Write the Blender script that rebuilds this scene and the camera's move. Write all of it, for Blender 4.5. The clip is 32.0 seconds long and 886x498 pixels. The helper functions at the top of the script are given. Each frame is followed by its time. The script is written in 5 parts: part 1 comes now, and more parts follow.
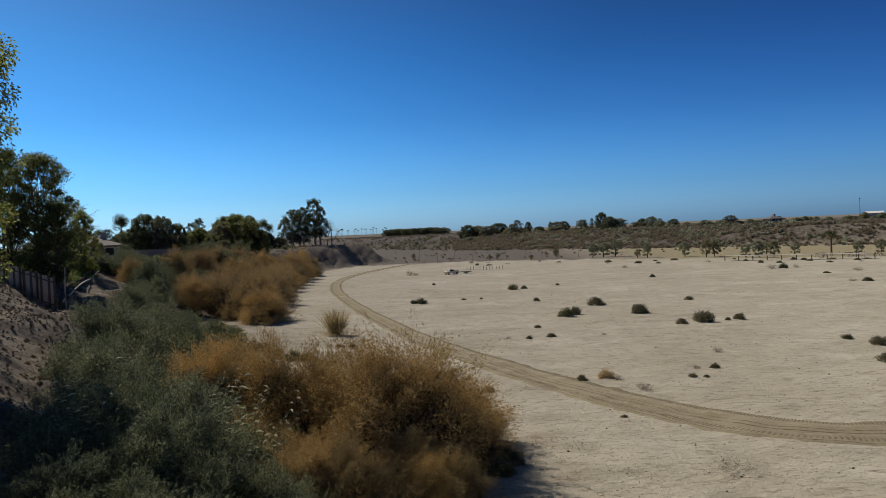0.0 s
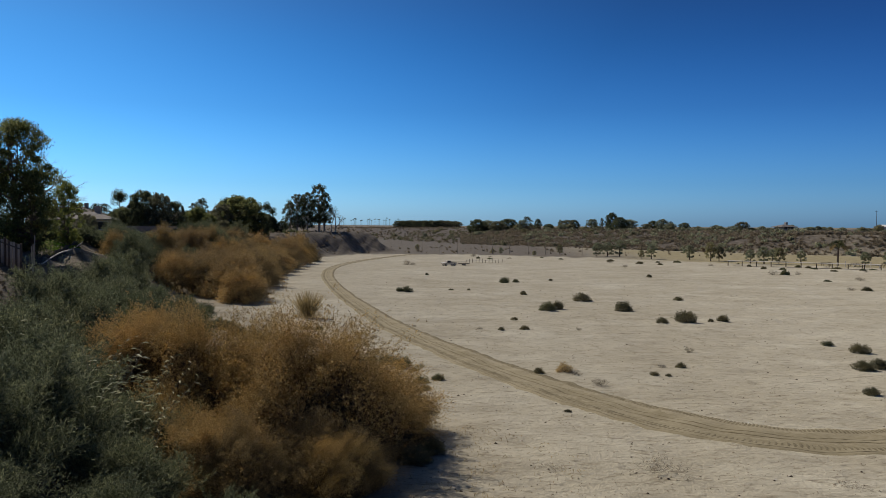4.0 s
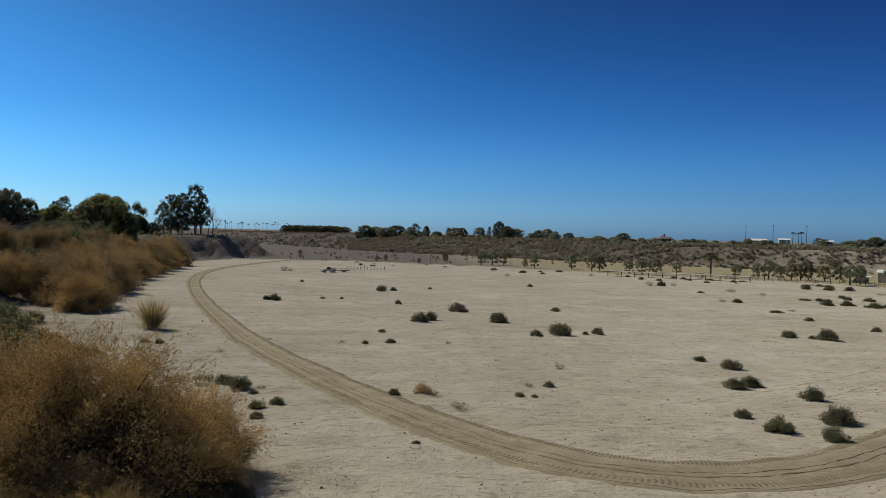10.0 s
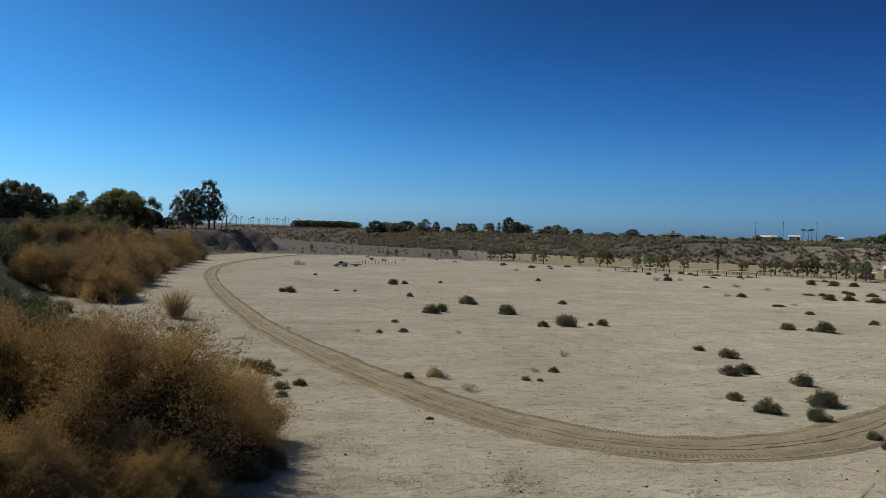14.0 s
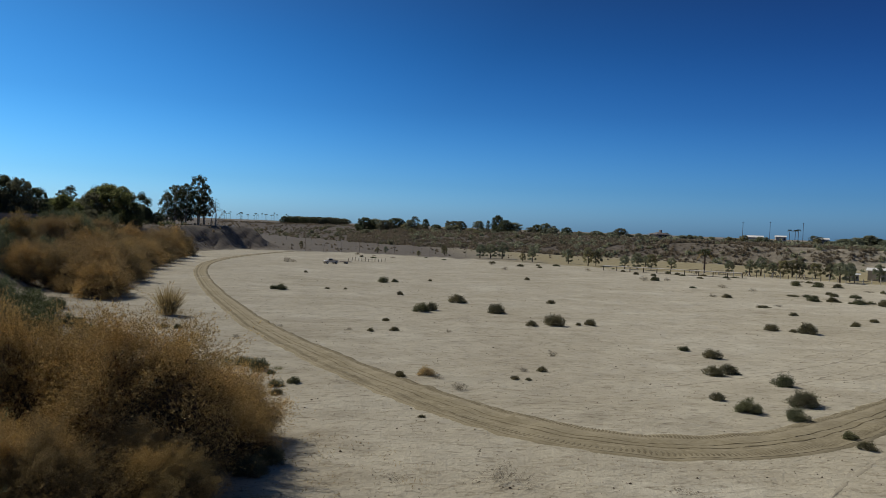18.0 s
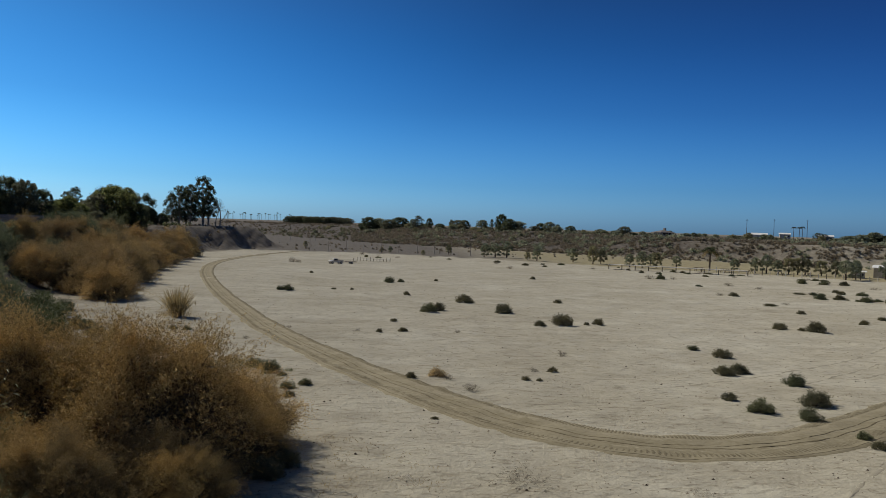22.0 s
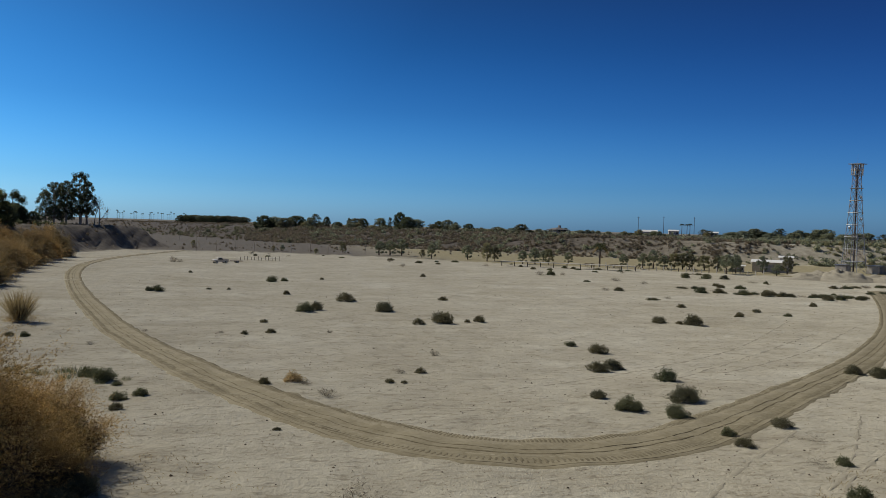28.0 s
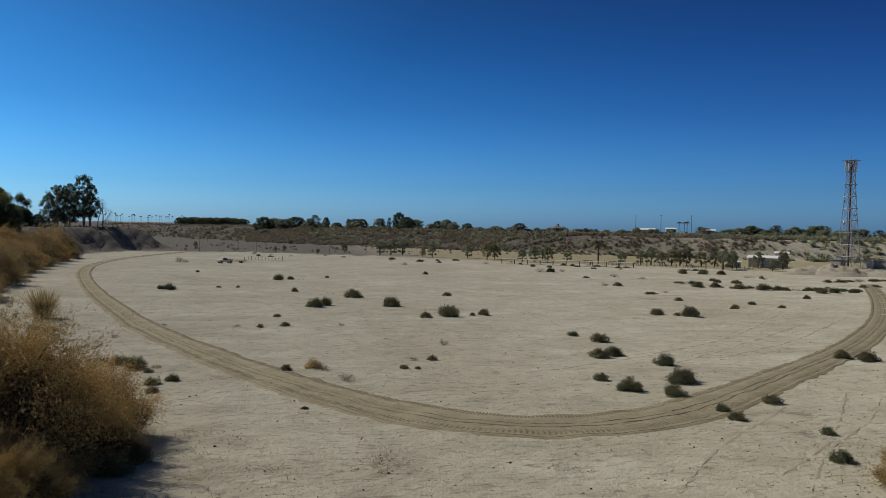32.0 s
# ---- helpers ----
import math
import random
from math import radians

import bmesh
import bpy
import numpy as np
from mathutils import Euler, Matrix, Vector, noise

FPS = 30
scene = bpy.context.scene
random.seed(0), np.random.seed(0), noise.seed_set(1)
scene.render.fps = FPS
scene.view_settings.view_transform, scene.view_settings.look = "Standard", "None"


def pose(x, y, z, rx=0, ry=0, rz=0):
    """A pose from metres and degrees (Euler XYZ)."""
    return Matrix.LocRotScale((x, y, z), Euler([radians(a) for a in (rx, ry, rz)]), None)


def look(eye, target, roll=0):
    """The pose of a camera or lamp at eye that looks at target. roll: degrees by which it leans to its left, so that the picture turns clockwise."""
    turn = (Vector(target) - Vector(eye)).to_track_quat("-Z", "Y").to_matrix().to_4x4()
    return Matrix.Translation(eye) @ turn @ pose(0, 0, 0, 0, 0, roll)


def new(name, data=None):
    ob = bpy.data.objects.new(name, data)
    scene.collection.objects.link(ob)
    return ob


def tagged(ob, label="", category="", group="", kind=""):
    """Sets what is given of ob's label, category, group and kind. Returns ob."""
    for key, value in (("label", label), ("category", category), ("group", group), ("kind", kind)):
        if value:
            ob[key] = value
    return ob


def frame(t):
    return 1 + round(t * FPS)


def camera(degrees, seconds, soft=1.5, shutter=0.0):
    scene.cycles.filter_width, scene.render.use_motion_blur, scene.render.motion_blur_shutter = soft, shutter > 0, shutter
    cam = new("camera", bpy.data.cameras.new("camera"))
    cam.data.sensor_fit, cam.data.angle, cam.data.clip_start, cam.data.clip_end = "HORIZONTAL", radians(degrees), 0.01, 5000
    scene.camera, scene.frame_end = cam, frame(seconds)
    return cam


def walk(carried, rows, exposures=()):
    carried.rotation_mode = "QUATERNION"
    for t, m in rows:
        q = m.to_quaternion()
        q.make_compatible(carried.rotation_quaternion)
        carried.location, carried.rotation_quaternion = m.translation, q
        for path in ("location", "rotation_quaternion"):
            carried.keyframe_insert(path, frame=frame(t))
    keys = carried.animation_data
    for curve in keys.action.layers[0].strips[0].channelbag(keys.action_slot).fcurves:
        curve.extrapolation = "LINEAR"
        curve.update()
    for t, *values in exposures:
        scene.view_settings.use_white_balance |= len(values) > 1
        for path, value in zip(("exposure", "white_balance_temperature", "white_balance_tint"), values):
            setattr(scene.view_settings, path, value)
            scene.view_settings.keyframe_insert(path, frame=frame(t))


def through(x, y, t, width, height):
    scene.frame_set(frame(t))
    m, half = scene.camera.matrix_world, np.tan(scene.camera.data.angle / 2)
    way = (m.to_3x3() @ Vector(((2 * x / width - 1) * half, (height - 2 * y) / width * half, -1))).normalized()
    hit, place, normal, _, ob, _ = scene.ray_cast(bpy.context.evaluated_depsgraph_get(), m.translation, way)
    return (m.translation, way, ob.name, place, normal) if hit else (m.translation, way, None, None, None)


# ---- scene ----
cam = camera(58.0, 32.0, soft=0.8)
PATH = [
    (0, (-4.115, -3.641, 7.601), (-4.345, 16.353, 7.144), -2.38),
    (0.5, (-4.493, -4.409, 7.526), (-4.885, 15.582, 7.083), -2.44),
    (1, (-4.481, -4.622, 7.368), (-4.739, 15.371, 6.930), -1.92),
    (1.5, (-4.304, -5.477, 7.492), (-5.126, 14.500, 7.011), -1.33),
    (2, (-3.737, -4.892, 7.335), (-4.598, 15.082, 6.797), -1.07),
    (2.5, (-3.047, -4.077, 7.157), (-3.921, 15.896, 6.573), -0.37),
    (3, (-2.529, -3.603, 7.094), (-3.331, 16.370, 6.440), 0.15),
    (3.5, (-2.082, -3.051, 7.067), (-3.015, 16.916, 6.417), -0.34),
    (4, (-1.474, -2.074, 6.926), (-2.055, 17.909, 6.330), 0.33),
    (4.5, (-0.869, -1.181, 6.853), (-1.201, 18.808, 6.278), 1.18),
    (6.5, (0.287, 0.928, 6.924), (-0.127, 20.916, 6.381), 1.84),
    (7, (0.391, 1.306, 6.920), (0.065, 21.296, 6.396), 1.83),
    (7.5, (0.476, 1.548, 6.917), (0.059, 21.537, 6.412), 2.12),
    (8, (0.420, 1.556, 6.918), (-0.417, 21.533, 6.431), 1.85),
    (8.5, (0.526, 1.460, 6.969), (-2.105, 21.278, 6.408), 2.09),
    (9, (0.429, 2.016, 6.823), (-1.227, 21.942, 6.361), 1.96),
    (9.5, (0.392, 1.980, 6.832), (0.690, 21.973, 6.417), 1.82),
    (10, (0.309, 1.818, 6.844), (2.431, 21.702, 6.459), 1.46),
    (10.5, (0.274, 1.832, 6.814), (2.290, 21.727, 6.423), 1.55),
    (11, (0.268, 1.619, 6.788), (2.256, 21.516, 6.396), 1.53),
    (11.5, (0.211, 1.327, 6.782), (1.849, 21.255, 6.365), 1.67),
    (12, (0.160, 0.977, 6.760), (1.819, 20.903, 6.342), 1.72),
    (12.5, (0.095, 0.549, 6.737), (1.842, 20.467, 6.231), 1.73),
    (13, (0.072, 0.150, 6.757), (1.753, 20.073, 6.266), 1.64),
    (13.5, (0.023, -0.135, 6.726), (1.868, 19.773, 6.218), 1.62),
    (14, (-0.014, -0.419, 6.742), (1.873, 19.486, 6.244), 1.66),
    (14.5, (-0.061, -0.628, 6.754), (1.875, 19.271, 6.223), 1.84),
    (16.5, (-0.133, -1.143, 6.868), (1.982, 18.737, 6.314), 2.07),
    (17, (-0.177, -1.215, 6.911), (1.979, 18.660, 6.319), 2.12),
    (17.5, (-0.208, -1.245, 6.950), (1.848, 18.640, 6.365), 2.13),
    (18, (-0.243, -1.182, 6.975), (1.925, 18.692, 6.410), 2.17),
    (18.5, (-0.293, -1.199, 7.004), (1.800, 18.683, 6.422), 2.22),
    (19, (-0.332, -1.150, 7.024), (1.760, 18.732, 6.467), 2.17),
    (19.5, (-0.387, -1.031, 7.037), (1.811, 18.839, 6.456), 2.22),
    (20, (-0.456, -1.100, 7.054), (1.739, 18.771, 6.488), 2.24),
    (20.5, (-0.528, -1.070, 7.045), (1.664, 18.801, 6.478), 2.16),
    (21, (-0.623, -1.141, 7.075), (1.674, 18.718, 6.501), 2.13),
    (21.5, (-0.686, -1.111, 7.074), (1.538, 18.756, 6.481), 1.82),
    (22, (-0.575, -1.141, 7.061), (1.517, 18.741, 6.466), 1.87),
    (22.5, (-0.424, -1.095, 7.064), (1.573, 18.796, 6.449), 1.86),
    (23, (-0.188, -1.001, 7.025), (1.849, 18.885, 6.413), 1.90),
    (23.5, (0.069, -0.819, 6.974), (2.029, 19.075, 6.345), 1.99),
    (24, (0.363, -0.679, 6.955), (2.092, 19.235, 6.307), 2.08),
    (24.5, (0.697, -0.386, 6.890), (2.504, 19.522, 6.248), 2.04),
    (25, (1.079, -0.174, 6.848), (2.864, 19.735, 6.201), 2.26),
    (25.5, (1.419, 0.098, 6.817), (3.272, 20.002, 6.193), 2.60),
    (26, (1.664, 0.338, 6.831), (3.592, 20.235, 6.196), 2.48),
    (26.5, (1.764, 0.528, 6.842), (4.835, 20.282, 6.257), 2.31),
    (28.5, (1.561, 1.072, 6.811), (6.070, 20.549, 6.258), 1.61),
    (29, (1.459, 0.956, 6.786), (5.849, 20.460, 6.221), 1.61),
    (29.5, (1.375, 0.933, 6.702), (6.028, 20.377, 6.185), 1.40),
    (30, (1.255, 0.831, 6.675), (6.037, 20.245, 6.213), 1.39),
    (30.5, (1.167, 0.561, 6.660), (5.840, 20.001, 6.146), 1.33),
    (31, (0.997, 0.140, 6.632), (5.586, 19.599, 6.106), 1.29),
    (31.5, (0.799, -0.406, 6.600), (5.333, 19.066, 6.051), 1.21),
    (32, (0.621, -0.926, 6.536), (5.162, 18.544, 5.996), 1.12),
]
walk(cam, [(t, look(eye, target, roll)) for t, eye, target, roll in PATH], [(0.0, -0.22, 6650, 12), (4.5, -0.22, 6600, 11), (9.0, -0.3, 6550, 10), (16.0, -0.36, 6450, 9), (32.0, -0.4, 6350, 8)])

# ---- light ----
SUN_AZIMUTH, SUN_HEIGHT = -42.0, 40.0   # degrees from +y towards -x, degrees over the horizon
world = bpy.data.worlds.new("world")
scene.world = world
world.use_nodes = True
wt = world.node_tree
sky = wt.nodes.new("ShaderNodeTexSky")
sky.sky_type, sky.sun_disc = "NISHITA", False
sky.sun_elevation, sky.sun_rotation = radians(SUN_HEIGHT), radians(SUN_AZIMUTH)
sky.altitude, sky.air_density, sky.dust_density, sky.ozone_density = 0, 1.0, 1.3, 3.0
deep = wt.nodes.new("ShaderNodeHueSaturation")
deep.inputs["Saturation"].default_value, deep.inputs["Value"].default_value = 1.05, 4.6
aim = wt.nodes.new("ShaderNodeTexCoord")
split = wt.nodes.new("ShaderNodeSeparateXYZ")
wt.links.new(aim.outputs["Generated"], split.inputs[0])
clear = wt.nodes.new("ShaderNodeValToRGB")
clear.color_ramp.interpolation = "B_SPLINE"
while len(clear.color_ramp.elements) < 5:
    clear.color_ramp.elements.new(0.5)
# clear desert air: pale blue at the horizon, deep blue above it
for stop, (at, colour) in zip(clear.color_ramp.elements, ((0.0, (0.235, 0.43, 0.83)), (0.05, (0.128, 0.27, 0.53)), (0.14, (0.08, 0.176, 0.365)), (0.3, (0.051, 0.07, 0.158)), (0.75, (0.08, 0.09, 0.11)))):
    stop.position, stop.color = at, (*colour, 1)
wt.links.new(split.outputs["Z"], clear.inputs[0])
tint = wt.nodes.new("ShaderNodeMix")
tint.data_type, tint.blend_type = "RGBA", "MULTIPLY"
tint.inputs[0].default_value = 1.0
wt.links.new(clear.outputs[0], tint.inputs[7])
wt.links.new(sky.outputs[0], tint.inputs[6])
# the air is brighter towards the sun and deeper away from it
az, el = radians(SUN_AZIMUTH), radians(SUN_HEIGHT)
sun_way = Vector((math.sin(az) * math.cos(el), math.cos(az) * math.cos(el), math.sin(el)))
toward = wt.nodes.new("ShaderNodeVectorMath")
toward.operation = "DOT_PRODUCT"
toward.inputs[1].default_value = sun_way
wt.links.new(aim.outputs["Generated"], toward.inputs[0])
fade = wt.nodes.new("ShaderNodeValToRGB")
fade.color_ramp.elements.new(0.6)
for stop, (at, colour) in zip(fade.color_ramp.elements, ((0.15, (0.76, 0.75, 0.81)), (0.6, (0.64, 0.85, 0.82)), (0.95, (0.88, 1.4, 1.26)))):
    stop.position, stop.color = at, (*colour, 1)
wt.links.new(toward.outputs["Value"], fade.inputs[0])
glow = wt.nodes.new("ShaderNodeVectorMath")
glow.operation = "MULTIPLY"
wt.links.new(tint.outputs[2], glow.inputs[0])
# less so in the haze over the horizon
haze = wt.nodes.new("ShaderNodeMapRange")
for socket, value in zip(("From Min", "From Max", "To Min", "To Max"), (0.0, 0.22, 0.15, 1.0)):
    haze.inputs[socket].default_value = value
wt.links.new(split.outputs["Z"], haze.inputs["Value"])
even = wt.nodes.new("ShaderNodeMix")
even.data_type = "RGBA"
even.inputs[6].default_value = (0.95, 1.0, 0.99, 1)
wt.links.new(haze.outputs[0], even.inputs[0])
wt.links.new(fade.outputs[0], even.inputs[7])
wt.links.new(even.outputs[2], glow.inputs[1])
wt.links.new(glow.outputs[0], deep.inputs["Color"])
wt.links.new(deep.outputs[0], wt.nodes["Background"].inputs[0])
wt.nodes["Background"].inputs[1].default_value = 0.065
sun = new("sun", bpy.data.lights.new("sun", "SUN"))
sun.data.energy, sun.data.angle, sun.data.color = 5.35, radians(0.53), (1.0, 0.925, 0.81)
sun.matrix_world = look(sun_way * 200, (0, 0, 0))

# ---- materials ----


def node_material(name, rough=0.9, metal=0.0, spec=0.2):
    m = bpy.data.materials.new(name)
    m.use_nodes = True
    nt = m.node_tree
    b = nt.nodes["Principled BSDF"]
    b.inputs["Roughness"].default_value, b.inputs["Metallic"].default_value = rough, metal
    b.inputs["Specular IOR Level"].default_value = spec
    return m, nt, b


def noise_node(nt, scale, detail=4.0, where=None, rough=0.55, w=None):
    n = nt.nodes.new("ShaderNodeTexNoise")
    n.inputs["Scale"].default_value, n.inputs["Detail"].default_value, n.inputs["Roughness"].default_value = scale, detail, rough
    if where is not None:
        nt.links.new(where, n.inputs["Vector"])
    return n.outputs["Fac"]


def ramp(nt, fac, stops):
    r = nt.nodes.new("ShaderNodeValToRGB")
    e = r.color_ramp.elements
    while len(e) < len(stops):
        e.new(0.5)
    for k, (p, c) in zip(e, stops):
        k.position, k.color = p, (*c, 1) if len(c) == 3 else c
    nt.links.new(fac, r.inputs[0])
    return r.outputs[0]


def mix(nt, fac, a, b, how="MIX"):
    n = nt.nodes.new("ShaderNodeMix")
    n.data_type, n.blend_type = "RGBA", how
    for sock, v in ((n.inputs[0], fac), (n.inputs[6], a), (n.inputs[7], b)):
        if isinstance(v, (int, float)):
            sock.default_value = v
        elif isinstance(v, tuple):
            sock.default_value = (*v, 1)
        else:
            nt.links.new(v, sock)
    return n.outputs[2]


def math_node(nt, how, a, b=0.0, clamp=False):
    n = nt.nodes.new("ShaderNodeMath")
    n.operation, n.use_clamp = how, clamp
    for sock, v in zip(n.inputs, (a, b)):
        if isinstance(v, (int, float)):
            sock.default_value = v
        else:
            nt.links.new(v, sock)
    return n.outputs[0]


def bump(nt, b, height, strength, distance):
    n = nt.nodes.new("ShaderNodeBump")
    n.inputs["Strength"].default_value, n.inputs["Distance"].default_value = strength, distance
    nt.links.new(height, n.inputs["Height"])
    nt.links.new(n.outputs[0], b.inputs["Normal"])


def place_of(nt):
    return nt.nodes.new("ShaderNodeNewGeometry").outputs["Position"]


def leaf_material(name, dark, mid, light, through=0.25):
    """Foliage: every leaf a shade of its own, with some light through it."""
    m, nt, b = node_material(name, 0.75, 0, 0.15)
    geo = nt.nodes.new("ShaderNodeNewGeometry")
    col = ramp(nt, geo.outputs["Random Per Island"], [(0, dark), (0.5, mid), (1, light)])
    info = nt.nodes.new("ShaderNodeObjectInfo")
    shade = ramp(nt, info.outputs["Random"], [(0, (0.8, 0.84, 0.8)), (1, (1.1, 1.08, 1.0))])
    patch = ramp(nt, noise_node(nt, 0.9, 2, geo.outputs["Position"]), [(0.35, (0.8, 0.82, 0.85)), (0.65, (1.12, 1.08, 1.0))])
    col = mix(nt, 1.0, mix(nt, 1.0, col, shade, "MULTIPLY"), patch, "MULTIPLY")
    nt.links.new(col, b.inputs["Base Color"])
    t = nt.nodes.new("ShaderNodeBsdfTranslucent")
    nt.links.new(col, t.inputs[0])
    s = nt.nodes.new("ShaderNodeMixShader")
    s.inputs[0].default_value = through
    nt.links.new(b.outputs[0], s.inputs[1])
    nt.links.new(t.outputs[0], s.inputs[2])
    nt.links.new(s.outputs[0], nt.nodes["Material Output"].inputs[0])
    return m


def plain(name, dark, light, scale=6.0, rough=0.85, metal=0.0, depth=0.006, spec=0.25):
    """A worn surface: two sizes of unevenness in colour, and fine relief."""
    m, nt, b = node_material(name, rough, metal, spec)
    p = nt.nodes.new("ShaderNodeTexCoord").outputs["Object"]
    fine, broad = noise_node(nt, scale * 6, 6, p), noise_node(nt, scale * 0.6, 3, p)
    both = math_node(nt, "ADD", math_node(nt, "MULTIPLY", fine, 0.5), math_node(nt, "MULTIPLY", broad, 0.5))
    nt.links.new(ramp(nt, both, [(0.36, dark), (0.64, light)]), b.inputs["Base Color"])
    bump(nt, b, fine, 0.5, depth)
    return m


def ground_material():
    m, nt, b = node_material("dry_ground", 0.95, 0, 0.1)
    b.inputs["Diffuse Roughness"].default_value = 0.5
    p = place_of(nt)
    flat = nt.nodes.new("ShaderNodeMapping")
    flat.inputs["Scale"].default_value = (1, 1, 0)
    nt.links.new(p, flat.inputs[0])
    p = flat.outputs[0]
    streak = nt.nodes.new("ShaderNodeMapping")
    streak.inputs["Scale"].default_value = (0.5, 1.0, 0)
    nt.links.new(p, streak.inputs[0])

    def zone(name):
        a = nt.nodes.new("ShaderNodeAttribute")
        a.attribute_name = name
        return a.outputs["Fac"]

    broad, mid, fine = noise_node(nt, 0.06, 5, p), noise_node(nt, 0.7, 6, p), noise_node(nt, 9, 5, p, 0.7)
    drift = noise_node(nt, 0.35, 5, streak.outputs[0], 0.65)
    sand = ramp(nt, broad, [(0.3, (0.506, 0.456, 0.341)), (0.5, (0.562, 0.511, 0.39)), (0.72, (0.608, 0.562, 0.442))])
    sand = mix(nt, 1.0, sand, ramp(nt, drift, [(0.33, (0.86, 0.85, 0.84)), (0.5, (1, 1, 1)), (0.7, (1.06, 1.07, 1.09))]), "MULTIPLY")
    sand = mix(nt, 1.0, sand, ramp(nt, mid, [(0.3, (0.9, 0.89, 0.88)), (0.6, (1.03, 1.03, 1.03))]), "MULTIPLY")
    cells = nt.nodes.new("ShaderNodeTexVoronoi")
    cells.inputs["Scale"].default_value = 1.7
    nt.links.new(p, cells.inputs["Vector"])
    specks = ramp(nt, cells.outputs["Distance"], [(0.06, (0.5, 0.48, 0.46)), (0.14, (1, 1, 1))])
    dashes = nt.nodes.new("ShaderNodeMapping")
    dashes.inputs["Scale"].default_value = (1.0, 2.2, 0)
    nt.links.new(p, dashes.inputs[0])
    scuff = ramp(nt, noise_node(nt, 1.9, 3, dashes.outputs[0], 0.6), [(0.55, (1, 1, 1)), (0.62, (0.78, 0.765, 0.75)), (0.7, (0.62, 0.6, 0.58))])
    sand = mix(nt, 0.85, sand, mix(nt, 1.0, sand, scuff, "MULTIPLY"))
    drag = nt.nodes.new("ShaderNodeMapping")
    drag.inputs["Scale"].default_value = (0.3, 1.3, 0)
    drag.inputs["Rotation"].default_value = (0, 0, 0.25)
    nt.links.new(p, drag.inputs[0])
    marks = ramp(nt, noise_node(nt, 1.0, 6, drag.outputs[0], 0.7), [(0.57, (1, 1, 1)), (0.66, (0.87, 0.86, 0.85)), (0.76, (0.72, 0.7, 0.68))])
    sand = mix(nt, 1.0, sand, marks, "MULTIPLY")
    crack = nt.nodes.new("ShaderNodeMapping")
    crack.inputs["Scale"].default_value = (0.55, 1.5, 0)
    crack.inputs["Rotation"].default_value = (0, 0, -0.15)
    nt.links.new(p, crack.inputs[0])
    crust = ramp(nt, noise_node(nt, 1.5, 5, crack.outputs[0], 0.62), [(0.585, (1, 1, 1)), (0.625, (0.74, 0.72, 0.69)), (0.66, (0.84, 0.82, 0.79)), (0.7, (1.05, 1.05, 1.05))])
    sand = mix(nt, 1.0, sand, crust, "MULTIPLY")
    pale = ramp(nt, noise_node(nt, 0.16, 4, p), [(0.5, (1, 1, 1)), (0.66, (1.1, 1.12, 1.15))])
    sand = mix(nt, 1.0, sand, pale, "MULTIPLY")
    rare = ramp(nt, noise_node(nt, 0.5, 3, p), [(0.52, (0, 0, 0)), (0.62, (1, 1, 1))])
    sand = mix(nt, rare, sand, mix(nt, 1.0, sand, specks, "MULTIPLY"))
    sand = mix(nt, 1.0, sand, ramp(nt, fine, [(0.3, (0.88, 0.87, 0.86)), (0.65, (1.03, 1.03, 1.03))]), "MULTIPLY")
    litter = ramp(nt, mid, [(0.36, (0.1, 0.082, 0.062)), (0.5, (0.22, 0.182, 0.14)), (0.66, (0.37, 0.31, 0.235))])
    litter = mix(nt, 1.0, litter, ramp(nt, fine, [(0.3, (0.55, 0.55, 0.55)), (0.7, (1.25, 1.25, 1.2))]), "MULTIPLY")
    straw = ramp(nt, mid, [(0.35, (0.31, 0.262, 0.15)), (0.65, (0.42, 0.362, 0.22))])
    brown = ramp(nt, mid, [(0.35, (0.092, 0.077, 0.063)), (0.65, (0.172, 0.145, 0.12))])
    col = mix(nt, zone("slope"), sand, litter)
    col = mix(nt, zone("straw"), col, straw)
    col = mix(nt, zone("brown"), col, brown)
    nt.links.new(col, b.inputs["Base Color"])
    rough = math_node(nt, "ADD", math_node(nt, "MULTIPLY", noise_node(nt, 2.2, 7, p, 0.7), 1.0), math_node(nt, "MULTIPLY", fine, 0.35))
    bump(nt, b, rough, 0.8, 0.13)
    return m


GROUND = ground_material()
RUT = plain("pressed_rut", (0.11, 0.09, 0.055), (0.19, 0.16, 0.102), 2.0, 0.95, 0, 0.03, 0.1)
TRACK = plain("rutted_sand", (0.2, 0.17, 0.108), (0.29, 0.252, 0.17), 0.8, 0.95, 0, 0.03, 0.1)
TREAD = plain("tread_pressed_sand", (0.132, 0.11, 0.07), (0.195, 0.167, 0.11), 1.2, 0.95, 0, 0.02, 0.1)
TRACK_PALE = plain("dry_track_crown", (0.225, 0.193, 0.128), (0.315, 0.274, 0.19), 1.5, 0.95, 0, 0.02, 0.1)
FAINT = plain("pressed_sand", (0.29, 0.26, 0.195), (0.35, 0.315, 0.24), 2.5, 0.95, 0, 0.02, 0.1)
TAMARISK = leaf_material("rust_tamarisk", (0.125, 0.085, 0.037), (0.46, 0.318, 0.135), (0.82, 0.62, 0.31), 0.14)
# copy of TAMARISK; its darker low tones put shade into the leaf colour
TAMARISK_SHADE_TONED = leaf_material("shade_toned_tamarisk", (0.09, 0.062, 0.028), (0.5, 0.345, 0.145), (0.9, 0.68, 0.32), 0.12)
TAMARISK_DULL = leaf_material("dull_tamarisk", (0.1, 0.071, 0.037), (0.36, 0.263, 0.132), (0.66, 0.505, 0.27), 0.14)
